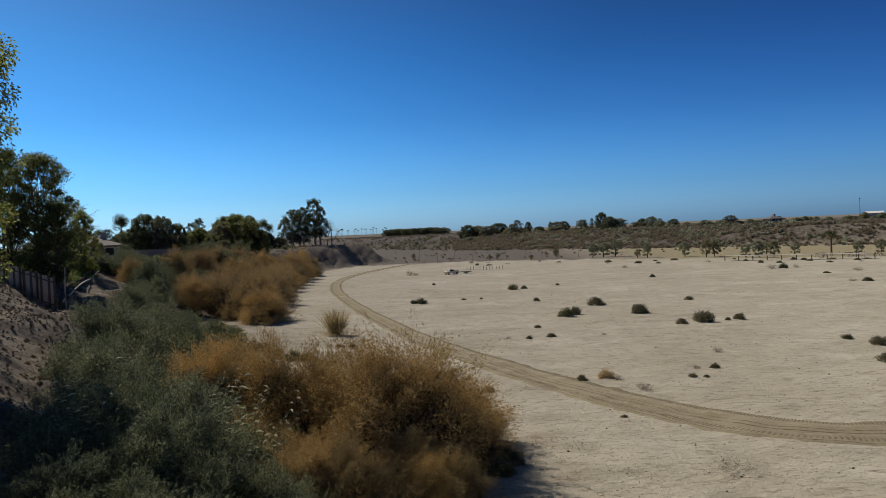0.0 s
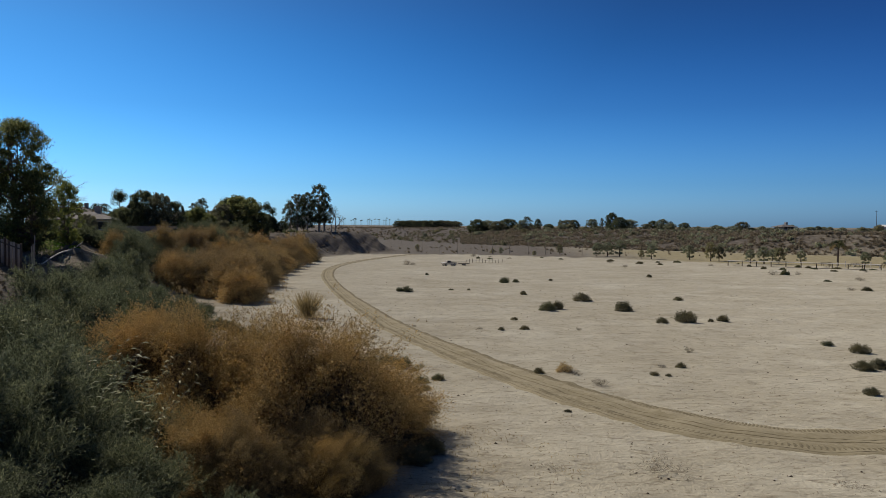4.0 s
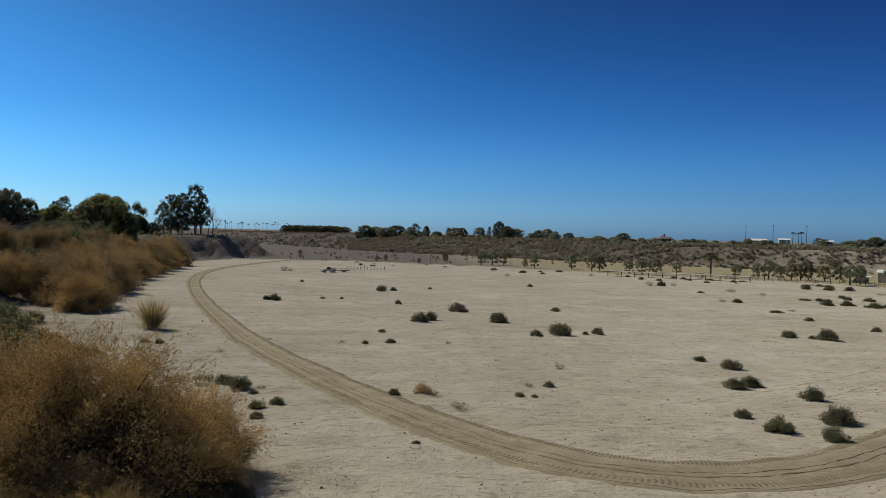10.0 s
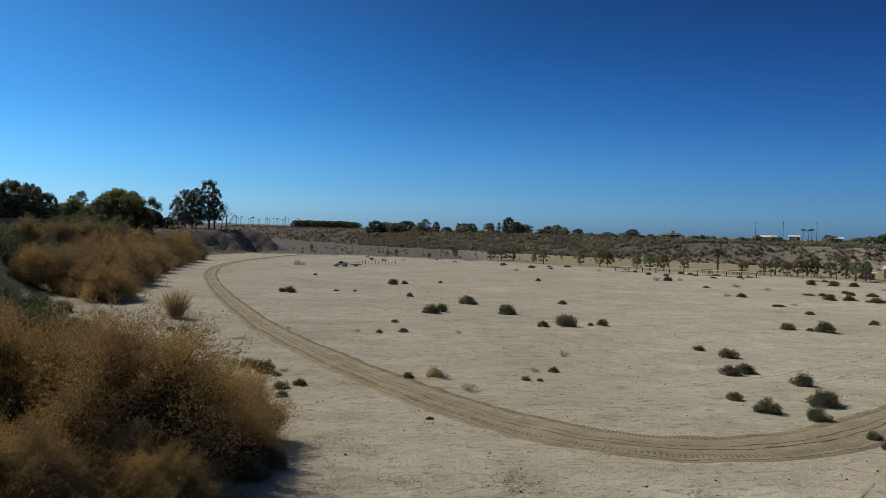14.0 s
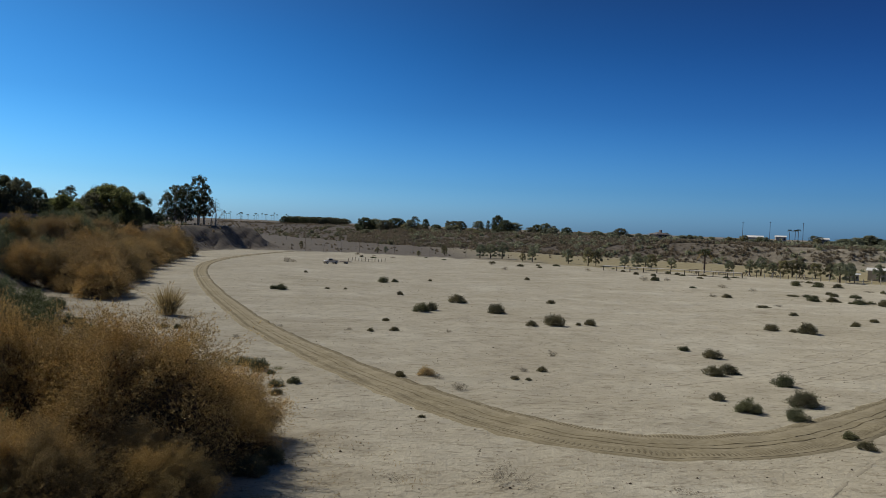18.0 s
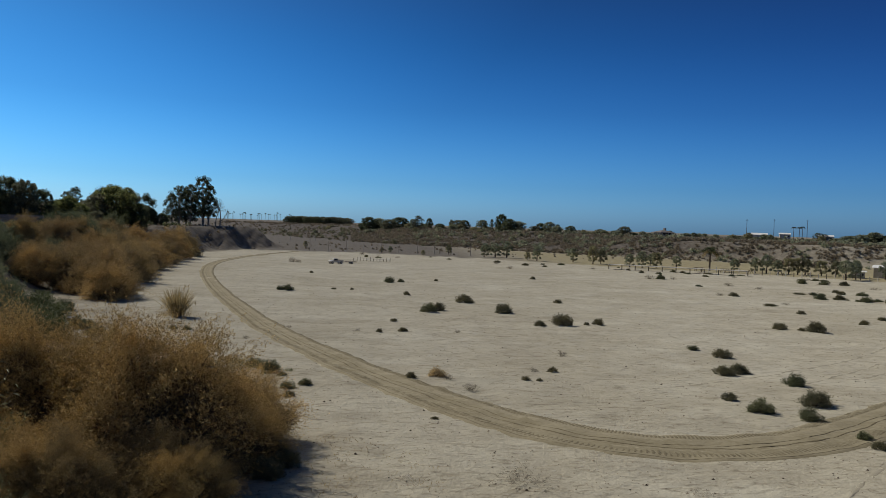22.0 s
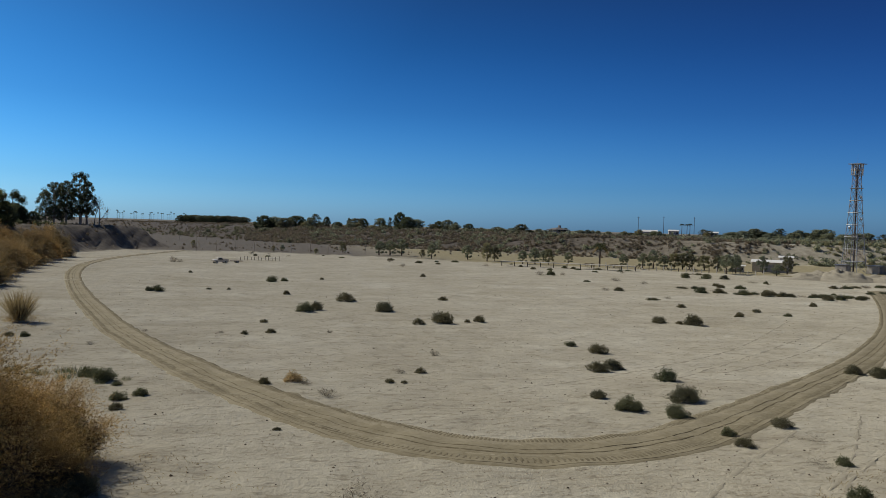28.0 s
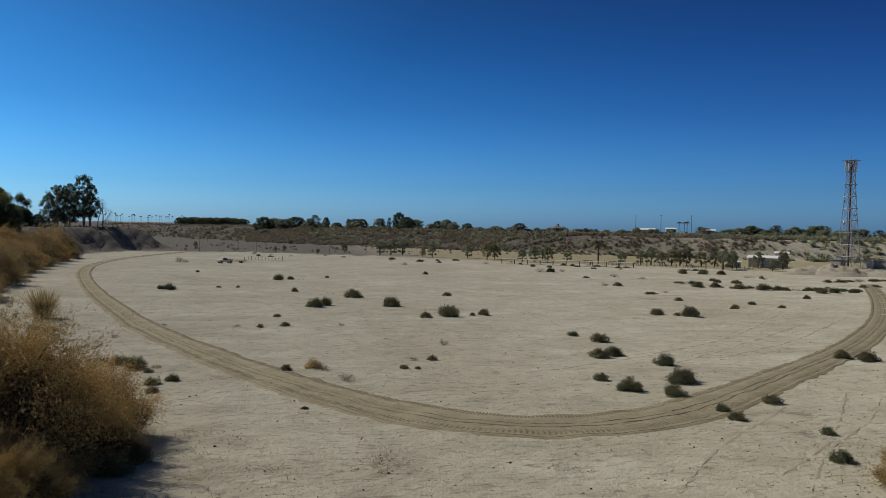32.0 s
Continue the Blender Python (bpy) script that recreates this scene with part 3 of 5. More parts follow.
    way = d * 0.6 + rng.normal(size=(leaves, 3)) * 0.6 + (0, 0, 0.25 - bend * 0.6)
    green = Geo().blades(at, way, leaf_long * rng.uniform(0.6, 1.3, leaves), leaf_wide, bend, rng)
    return wood.mesh("trunk", bark, True), green.mesh("crown", leaf)


def bare_tree(seed, height):
    """A leafless tree of forking, thinning limbs."""
    rng = np.random.default_rng(seed)
    wood = Geo()

    def grow(p, d, long, r, depth):
        d = d / np.linalg.norm(d)
        q = p + d * long * 0.5 + rng.normal(size=3) * long * 0.06
        e = p + d * long + rng.normal(size=3) * long * 0.08
        wood.tube([p, q, e], [r, r * 0.82, r * 0.62], 5 if depth > 2 else 3)
        if depth:
            for _ in range(3 if depth > 1 else 4):
                grow(e if rng.random() < 0.6 else q, d + rng.normal(size=3) * 0.55 + (0, 0, 0.15), long * rng.uniform(0.55, 0.8), r * 0.55, depth - 1)

    grow(np.array([0, 0, -0.2]), np.array([0.05, 0, 1.0]), height * 0.33, height * 0.022, 5)
    return wood.mesh("crown", PALE_BARK, True)


def fan_palm(seed, height):
    """A palm: ringed trunk with a skirt of dead fronds, and a head of arching fronds, each with its leaflets."""
    rng = np.random.default_rng(seed)
    trunk = Geo()
    zs = np.linspace(-0.2, height, 12)
    trunk.tube([(0.02 * z * z / height, 0, z) for z in zs], [0.24 - 0.008 * i + 0.015 * (i % 2) for i in range(12)], 8)
    fronds, dead = Geo(), Geo()
    for k in range(34):
        a, lift = k * 2.399, rng.uniform(-0.5, 1.1)
        target = dead if lift < -0.2 else fronds
        d = np.array([math.cos(a), math.sin(a), lift])
        d /= np.linalg.norm(d)
        s = np.linspace(0, 1, 6)[:, None]
        spine = np.array([0.02 * height, 0, height]) + d * s * 1.7
        spine[:, 2] -= 0.8 * s[:, 0] ** 2
        target.tube(spine, [0.03, 0.028, 0.024, 0.02, 0.014, 0.006], 3)
        base = np.repeat(spine[2:], 7, 0)
        way = np.repeat(np.gradient(spine, axis=0)[2:], 7, 0) * 2 + rng.normal(size=(len(base), 3)) * 0.5
        target.blades(base, way, rng.uniform(0.4, 0.8, len(base)), 0.06, 0.5, rng)
    return [("trunk", trunk.mesh("trunk", BARK, True)), ("head", fronds.mesh("head", PALM_LEAF)), ("skirt", dead.mesh("skirt", DRYGRASS), "hanging dry fronds")]


# ---- ground ----


def spaced(edges):
    """Grid lines: rows of (from, to, step)."""
    out = []
    for a, b, s in edges:
        out += list(np.arange(a, b, s))
    return np.array(out + [edges[-1][1]], float)


gx = spaced([(-2600, -600, 250), (-600, -200, 40), (-200, -70, 6), (-70, -36, 1.5), (-36, 48, 0.5), (48, 130, 1.5), (130, 260, 6), (260, 600, 30), (600, 2600, 250)])
gy = spaced([(-600, -100, 100), (-100, 8, 6), (8, 90, 0.5), (90, 170, 1.5), (170, 380, 4), (380, 700, 20), (700, 3400, 225)])
XX, YY = np.meshgrid(gx, gy)
dist = basin_distance(XX, YY)
ZZ = ground_z(XX, YY)
nx, ny = len(gx), len(gy)
idx = np.arange(nx * ny).reshape(ny, nx)
quad = np.stack([idx[:-1, :-1], idx[:-1, 1:], idx[1:, 1:], idx[1:, :-1]], -1).reshape(-1, 4)
gme = bpy.data.meshes.new("ground")
gme.vertices.add(nx * ny)
gme.vertices.foreach_set("co", np.stack([XX, YY, ZZ], -1).ravel().astype(np.float32))
gme.loops.add(len(quad) * 4)
gme.loops.foreach_set("vertex_index", quad.ravel().astype(np.int32))
gme.polygons.add(len(quad))
gme.polygons.foreach_set("loop_start", np.arange(len(quad), dtype=np.int32) * 4)
gme.polygons.foreach_set("use_smooth", np.ones(len(quad), bool))
gme.update(calc_edges=True)


def soft(v, a, b):
    return np.clip((v - a) / (b - a), 0, 1)


wob = 1.5 * waves(XX, YY, 11, 7) + 0.8 * waves(XX, YY, 4, 8)
# the flat's far edge, beyond which a grassy strip begins
FAR_EDGE = [(-60, 190), (-22, 184), (0, 186), (28, 170), (52, 146), (72, 134), (84, 124), (100, 108), (150, 80), (400, 60)]
edge_y = np.interp(XX, [p[0] for p in FAR_EDGE], [p[1] for p in FAR_EDGE])
beyond = soft(YY - edge_y + 2 * wob, 0, 4)
zones = {
    "slope": np.maximum.reduce([soft(dist + wob, -1.5, 2.5) * (1 - 0.4 * soft(dist, 30, 60)) * (1 - 0.7 * soft(XX, 70, 140)), 0.5 * soft(dist + 1.6 * wob, -6.5, -2) * (YY < 78) * (XX < 4), 0.42 * soft(dist + 2.2 * wob, -11, -4) * soft(YY, 40, 46) * soft(-YY, -68, -60) * (XX < 4)]),
    "straw": beyond * soft(XX, 20, 45) * (1 - soft(dist, -6, 3)),
    "brown": np.maximum(beyond * (1 - soft(XX, 20, 45)) * 0.9, soft(dist, -4, 4) * soft(YY, 180, 230) * soft(XX, -120, -70)) * (1 - 0.4 * soft(YY, 420, 900)),
}
# the bank's nose: brown earth, darkened in colour for its shaded face
zones["brown"] = np.maximum(zones["brown"], 0.9 * soft(dist + wob, -2, 1) * soft(YY, 160, 180) * soft(-YY, -260, -235) * soft(-XX, 5, 12) * soft(XX, -62, -50))
for key, values in zones.items():
    gme.attributes.new(key, "FLOAT", "POINT").data.foreach_set("value", values.ravel().astype(np.float32))
gme.materials.append(GROUND)
ground = tagged(new("ground", gme), "pale dry lake bed sand with brown banks and dry fields", "ground", kind="structure")


def smooth_line(points, step):
    """Points along a rounded line through the given ones, at even steps, with the way along it."""
    p = np.asarray(points, float)
    ext = np.concatenate([[2 * p[0] - p[1]], p, [2 * p[-1] - p[-2]]])
    out = []
    for i in range(1, len(ext) - 2):
        a, b, c, d = ext[i - 1:i + 3]
        for u in np.linspace(0, 1, 24, endpoint=False):
            out.append(0.5 * (2 * b + (c - a) * u + (2 * a - 5 * b + 4 * c - d) * u * u + (3 * b - a - 3 * c + d) * u ** 3))
    out = np.array(out + [p[-1]])
    s = np.r_[0, np.cumsum(np.linalg.norm(np.diff(out, axis=0), axis=1))]
    at = np.arange(0, s[-1], step)
    out = np.stack([np.interp(at, s, out[:, k]) for k in range(2)], 1)
    way = np.gradient(out, axis=0)
    return out, way / np.linalg.norm(way, axis=1, keepdims=True), at


def strip(name, points, across, heights, material, step, lift, lugs=0.0, ragged=0.0, seed=0, narrow=None):
    """A band along a line: offsets across it with a height each; lugs: depth of a tread pressed into the outer ruts."""
    rng = np.random.default_rng(seed)
    line, way, at = smooth_line(points, step)
    side = np.stack([way[:, 1], -way[:, 0]], 1)
    across, heights = np.asarray(across, float), np.asarray(heights, float)
    if narrow is not None:   # the band's share of its full width, by the line's y
        across = across * np.where(line[:, :1] < 8, np.interp(line[:, 1:], *narrow), np.interp(line[:, :1], [8, 15, 30, 60], [1.0, 0.88, 0.7, 0.6]))
    else:
        across = np.broadcast_to(across, (len(at), len(across)))
    middle = across.mean(1, keepdims=True)
    reach = np.abs(across - middle)
    shake = 1 + ragged * np.interp(at, at[::4], rng.normal(size=len(at[::4])))[:, None] * (reach > 0.6 * reach.max(1, keepdims=True))
    xy = line[:, None] + side[:, None] * (middle + (across - middle) * shake)[..., None]
    z = ground_z(xy[..., 0], xy[..., 1]) + lift + heights * (1 + 0.3 * rng.normal(size=across.shape))
    if lugs:
        z -= lugs * (np.sin(at[:, None] * 6.283 / 0.16 + reach * 7) > 0.2) * (reach < 0.8 * reach.max())
    n = across.shape[1]
    i = np.arange(len(at) - 1)[:, None] * n + np.arange(n - 1)
    q = np.stack([i, i + 1, i + n + 1, i + n], -1)
    return Geo().quads(np.concatenate([xy, z[..., None]], -1).reshape(-1, 3), q).mesh(name, material, True)


TRACK_LINE = [(-14, 186), (-19, 165), (-22.3, 143), (-22.6, 125), (-20.5, 108), (-17.2, 92), (-13.2, 76), (-9.8, 64), (-6.3, 52.5), (-2.4, 42.5), (1.2, 34.5), (4.6, 28.5),
              (7.6, 25.2), (11.2, 24.2), (14.8, 25), (18.2, 27), (23.3, 30.7), (28.4, 34.4), (35.2, 39.8), (44, 47.9), (52, 56.2), (62.6, 68.4), (71.6, 79.4), (80, 90)]
NARROW = ([26, 34, 60, 90], [0.97, 0.84, 0.64, 0.55])
RUTS = [-1.35, -1.2, -1.0, -0.8, -0.6, -0.4, -0.1, 0.15, 0.4, 0.7, 0.95, 1.15, 1.35, 1.55, 1.75, 1.9]
RUT_Z = [-0.05, 0.016, 0.01, 0.008, 0.014, 0.016, 0.014, 0.008, 0.012, 0.016, 0.016, 0.012, 0.008, 0.01, 0.018, -0.05]
tagged(new("road", strip("road", TRACK_LINE, RUTS, RUT_Z, TRACK, 0.16, 0.014, ragged=0.05, seed=3, narrow=NARROW)), "curving tractor track pressed into the sand", "dirt track", kind="structure")
for off, wide, tread, tone in ((0.42, 0.06, 0.0, RUT), (1.16, 0.27, 0.026, TREAD), (-1.04, 0.26, 0.022, TREAD), (1.62, 0.03, 0.0, TREAD), (-0.02, 0.03, 0.0, RUT)):
    tagged(new("wheel_rut", strip("wheel_rut", TRACK_LINE, [off - wide, off - wide * 0.7, off, off + wide * 0.7, off + wide], [-0.03, 0.012, 0.012, 0.012, -0.03], tone, 0.04 if tread else 0.12, 0.02, lugs=tread, ragged=0.0 if tread else 0.35, seed=int(off * 10) + 30, narrow=NARROW)),
           "wheel rut with fine lug tread in the sand track" if tread else "thin dark crumbling rut along the sand track", "wheel rut", "wheel ruts", "structure")
for off, wide, tone in ((-0.55, 0.3, TRACK_PALE), (0.74, 0.12, TRACK_PALE)):
    tagged(new("track_streak", strip("track_streak", TRACK_LINE, [off - wide, off - wide * 0.6, off, off + wide * 0.6, off + wide], [-0.012, 0.006, 0.008, 0.006, -0.012], tone, 0.2, 0.022, seed=int(off * 10) + 60, narrow=NARROW)),
           "worn streak along the sand track", "track streak", "track streaks", "structure")
FAINT_LINES = [[(13, 15), (17.4, 19.6), (21.6, 22.8), (25, 26)], [(11, 17), (14.5, 20.7), (20, 25.2)], [(14, 17.5), (18.6, 21), (24.2, 27)],
               [(12, 33), (20, 37), (30, 44), (44, 58)], [(21, 35), (29, 41), (40, 50)], [(24, 36), (33, 42), (47, 54)],
               [(-20, 112), (-11, 104), (-2, 90)], [(2, 118), (22, 104), (44, 92), (66, 86)]]
for k, line in enumerate(FAINT_LINES):
    tagged(new("tyre_track", strip("tyre_track", line, [-0.06, -0.04, 0, 0.04, 0.06], [-0.02, -0.011, -0.011, -0.011, -0.02], FAINT, 0.1, 0.016, ragged=0.6, seed=20 + k)),
           "faint old tyre track in dry sand", "tyre track", "faint tyre tracks", "structure")

# ---- small bushes on the flat ----
BUSH = [shrub(100 + k, 0.8, 0.85, 11000, 0.062, 0.026, leaf, lobes=9, up=0.35, bend=0.1, stems=7, low=0.12, bumps=5, big=(0.3, 0.46)) for k, leaf in enumerate((SAGE, GREENBRUSH, SAGE, GREENBRUSH))]
GREY_BUSH = [shrub(120 + k, 0.7, 0.7, 900, 0.2, 0.018, GREY_DRY, lobes=14, up=0.6, stems=10, inside=False) for k in range(2)]
YELLOW_BUSH = shrub(130, 0.8, 0.9, 6500, 0.08, 0.022, DRYGRASS, lobes=9, big=(0.3, 0.46))


def bush(x, y, size, look_of, turn, tall=None):
    if look_of == "grey":
        parts, label = GREY_BUSH[int(turn) % 2], "dead grey twiggy bush on the sand"
    elif look_of == "yellow":
        parts, label = YELLOW_BUSH, "rounded straw-yellow bush on the sand"
    elif look_of == "green":
        parts, label = BUSH[1 + 2 * (int(turn) % 2)], "low grey-green bush on the dry sand"
    else:
        parts, label = BUSH[2 * (int(turn) % 2)], "dark olive desert bush on the dry sand"
    stand("bush", [("woody_base", parts[0]), ("foliage", parts[1])], on_ground(x, y, turn, size, 0.03, tall), label, "bush", "bushes on the flat")


# x, y, size, kind
NEAR_BUSHES = [(-15.8, 47.6, 0.95, "green"), (-13.3, 45.2, 0.7, "green"), (-17.2, 49.6, 0.6, "olive"), (-21.8, 59.4, 1.3, "green"), (-2.5, 22.0, 0.6, "olive"), (-2.9, 21.0, 0.7, "olive"), (2.1, 16.9, 0.4, "grey"), (2.6, 16.5, 0.42, "olive"), (17.2, 18.8, 0.5, "green"), (19, 21.6, 0.4, "green"), (17.2, 24, 0.48, "olive"), (17.4, 25.2, 0.4, "green"), (20, 25.9, 0.5, "olive"), (2.35, 27.6, 0.2, "olive"),
    (16.9, 27.8, 0.68, "green"), (15.6, 29.1, 0.8, "green"), (18.8, 30.6, 0.98, "olive"), (15.3, 31.2, 0.42, "olive"), (-3.2, 31.2, 0.34, "olive"),
    (4.4, 32.9, 0.55, "grey"), (-3.4, 32.9, 0.5, "green"), (20.2, 34.6, 0.75, "green"), (-2.7, 33.6, 0.42, "green"), (31.9, 34.6, 0.9, "olive"), (3.6, 34.9, 0.38, "grey"),
    (7.9, 34.9, 0.2, "olive"), (7.3, 35.1, 0.3, "olive"), (31, 35.4, 0.62, "olive"), (2, 35.5, 0.4, "olive"), (3.2, 35.6, 0.62, "yellow"), (-3.9, 35.6, 0.35, "green")]
MIDDLE_BUSHES = [(-4.6, 36.6, 0.7, "green"), (8.2, 37.3, 0.36, "grey"), (18, 37.4, 0.75, "olive"), (9.1, 37.4, 0.36, "olive"), (-5.4, 37.6, 0.6, "green"), (19, 37.8, 0.75, "olive"),
    (10.8, 42, 0.45, "grey"), (20.3, 42.6, 0.72, "olive"), (-13.4, 45, 0.6, "green"), (19.7, 45.2, 0.5, "green"), (-14.2, 45.4, 0.8, "green"), (-7.1, 47, 0.35, "grey"),
    (-15.4, 47.8, 0.3, "grey"), (-11.1, 50, 0.42, "green"), (-12, 50.3, 0.35, "olive"), (-17.2, 50.4, 0.7, "green"), (0.9, 50.9, 0.32, "olive"), (-18, 51, 0.85, "green"),
    (-0.5, 51.2, 0.32, "grey"), (2.5, 51.4, 0.48, "olive"), (6.1, 51.4, 0.32, "grey"), (-5, 52, 0.3, "grey"), (-19.5, 53.6, 0.3, "olive")]
OUTER_BUSHES = [(33.5, 55, 1.05, "olive"), (12.6, 55.3, 0.6, "olive"), (32.7, 55.6, 0.42, "olive"), (14.4, 56, 1.05, "olive"), (16.4, 56.6, 0.32, "olive"), (2.1, 56.6, 0.35, "olive"),
    (31.6, 56.8, 0.8, "olive"), (17.4, 57, 0.65, "olive"), (41, 60.6, 0.6, "olive"), (46, 61, 0.5, "green"), (5.2, 63.4, 0.95, "green"), (11.4, 63.6, 1.05, "olive"),
    (45, 64, 0.5, "olive"), (6.1, 64.6, 0.85, "olive"), (55, 69.4, 0.55, "olive"), (9.3, 72, 1.15, "olive"), (18.4, 73.2, 0.65, "olive"), (62, 76, 0.8, "olive"),
    (64, 76.6, 0.9, "green"), (67, 77, 0.8, "olive"), (4.3, 78, 0.5, "olive"), (-7.6, 80.6, 0.8, "green"), (59.6, 80.6, 0.9, "olive")]
FAR_BUSHES = [(-8.4, 80.8, 0.55, "green"), (58, 81, 1, "olive"), (56, 82.6, 0.9, "green"), (-3.1, 83, 0.35, "olive"), (-1.2, 83, 0.3, "olive"), (54, 84.4, 0.9, "olive"),
    (52, 85, 1.1, "green"), (3.2, 95, 0.9, "green"), (4.6, 95.6, 0.6, "green"), (9.2, 99, 0.4, "olive"), (23.4, 107, 0.55, "olive"), (-6.9, 109, 0.4, "olive"),
    (71.5, 111, 1, "olive"), (69, 112, 1.2, "green"), (66, 113, 1, "green"), (46.6, 114.8, 0.8, "grey"), (43, 115, 1.1, "grey"), (44.8, 115.2, 1, "green"),
    (25.2, 133, 0.8, "grey"), (-10.6, 135, 0.8, "grey"), (-11.6, 136, 1.2, "grey")]
for k, (x, y, s, kind) in enumerate(NEAR_BUSHES + MIDDLE_BUSHES + OUTER_BUSHES + FAR_BUSHES):
    bush(x, y, s * 0.85, kind, k * 77.7, s * (0.66 + 0.25 * ((k * 37) % 10) / 10))
brng = np.random.default_rng(5)
for k in range(60):   # the scatter along the flat's far edge and towards the tower
    if k < 34:
        x = brng.uniform(0, 70)
        y = np.interp(x, [p[0] for p in FAR_EDGE], [p[1] for p in FAR_EDGE]) - brng.uniform(2, 22)
    else:
        x, y = brng.uniform(40, 92), brng.uniform(66, 104)
    bush(x, y, brng.uniform(0.4, 1.0), ("olive", "grey", "green")[k % 3], k * 53.0, brng.uniform(0.25, 0.55))
for k, (x0, y0, x1, y1, n) in enumerate(((53.4, 92.2, 55.6, 89.2, 4), (56.4, 83.6, 61, 81.2, 6), (60.4, 79.8, 69.6, 79.1, 9), (70.9, 122, 74.4, 119.6, 5), (83, 97, 99, 95.6, 12), (76, 93, 84, 96, 6))):
    for i in range(n):   # straggling rows of low brush
        u = (i + 0.5 * brng.uniform()) / n
        bush(x0 + (x1 - x0) * u + brng.uniform(-0.4, 0.4), y0 + (y1 - y0) * u + brng.uniform(-0.6, 0.6), brng.uniform(0.5, 1.0), ("olive", "grey", "green", "olive")[i % 4], i * 61.0 + k, brng.uniform(0.25, 0.5))
REEDS = tuft(140, 0.8, 2.5, 900, DRYGRASS)
stand("reed_clump", [("leaf_tuft", REEDS), ("dry_skirt", tuft(141, 2.6, 0.7, 420, DRYGRASS))], on_ground(-13.2, 56.8, 0, 1.0), "tall straw-coloured reed clump alone on the sand", "reeds")
SPIKY = [tuft(143 + k, 1.1, 0.55, 170, REED if k else WILLOW) for k in range(2)]
for k, (x, y, s) in enumerate(((-5.9, 38.1, 1.0), (-6.6, 38.5, 0.9), (-5.2, 38.4, 0.8), (-7.3, 38.0, 0.7), (-6.2, 37.1, 0.8), (-7.9, 38.6, 0.7), (-5.1, 37.2, 0.7), (-4.6, 35.9, 0.5), (-8.8, 39.4, 0.8), (-7.6, 36.9, 0.6), (-4.4, 37.4, 0.6), (-3.7, 36.6, 0.5))):
    stand("grass_tuft", [("leaf_tuft", SPIKY[k % 2])], on_ground(x, y, k * 73, s), "spiky grey-green grass tuft on the pale sand", "grass tuft", "grass tufts on the sand")
FLAT_TWIGS = shrub(142, 0.95, 0.2, 700, 0.3, 0.016, GREY_DRY, lobes=9, up=0.05, stems=16, low=0.05, inside=False)
for x, y, s in ((4.1, 20.6, 0.85), (1.0, 20.6, 0.4), (8.9, 19.4, 0.4), (19.8, 24.2, 0.5), (18.2, 21.6, 0.5)):
    stand("dead_brush", [("woody_base", FLAT_TWIGS[0]), ("twig_mat", FLAT_TWIGS[1])], on_ground(x, y, x * 50, s, 0.03, s * 0.45), "flattened dead grey brush lying on the sand", "dead brush", "flattened brush")

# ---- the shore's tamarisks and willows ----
BIG_TAM = [shrub(200 + k, 3.0, 4.2, 300000, 0.075, 0.015, (TAMARISK_SHADE_TONED, TAMARISK_SHADE_TONED, TAMARISK_DULL)[k], lobes=24, up=0.7, bend=0.3, stems=24, low=0.02, bumps=8, big=(0.19, 0.34), knots=0.3, core=60000, bare=0.8, gaps=-0.4) for k in range(3)]
TAM = [shrub(210 + k, 2.4, 3.7, 56000, 0.16, 0.026, (TAMARISK, TAMARISK_DULL, TAMARISK_DULL)[k], lobes=24, up=0.6, bend=0.3, stems=14, low=0.02, bumps=6, big=(0.16, 0.32), knots=0.28, core=8000, bare=0.5, gaps=-0.45) for k in range(3)]
WIL = [shrub(220 + k, 1.9, 2.6, 46000, 0.17, 0.02, WILLOW, lobes=18, up=0.9, bend=0.1, stems=18, low=0.02, bumps=7, big=(0.18, 0.32), knots=0.36, core=8000, bare=0.6, gaps=-0.5) for k in range(3)]
PALE = shrub(226, 1.8, 1.7, 7000, 0.3, 0.045, REED, lobes=9, up=1.2, bend=0.4, stems=14, low=0.05)


def tamarisk(x, y, size, k, tall=None, sink=0.1):
    p = TAM[k % 3]
    stand("tamarisk", [("woody_base", p[0]), ("foliage", p[1])], on_ground(x, y, k * 71, size, sink, tall),
          ("feathery rust-orange tamarisk in the shore thicket", "dull brown tamarisk in the shore thicket", "brown and gold tamarisk in the shore thicket")[k % 3], "shrub", "shore thicket")


def willow(x, y, size, k, tall=None):
    p = WIL[k % 3]
    stand("willow_shrub", [("woody_base", p[0]), ("foliage", p[1])], on_ground(x, y, k * 83, size, 0.1, tall), "dense grey-green willow shrub on the bank", "shrub", "bank shrubs")


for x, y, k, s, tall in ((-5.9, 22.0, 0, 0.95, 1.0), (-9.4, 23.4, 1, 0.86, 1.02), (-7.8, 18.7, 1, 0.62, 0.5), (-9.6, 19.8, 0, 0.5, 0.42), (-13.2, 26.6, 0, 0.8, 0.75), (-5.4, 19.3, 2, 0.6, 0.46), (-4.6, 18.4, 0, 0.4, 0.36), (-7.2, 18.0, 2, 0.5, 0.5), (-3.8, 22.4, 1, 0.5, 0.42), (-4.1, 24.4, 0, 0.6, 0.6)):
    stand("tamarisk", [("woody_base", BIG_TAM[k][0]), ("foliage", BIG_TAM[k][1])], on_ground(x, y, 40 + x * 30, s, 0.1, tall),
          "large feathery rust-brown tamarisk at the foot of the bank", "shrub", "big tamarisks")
stand("tamarisk", [("woody_base", TAM[0][0]), ("foliage", TAM[0][1])], on_ground(17.1, 16.3, 0, 0.34), "yellow-orange tamarisk at the sand's edge", "shrub", "big tamarisks")
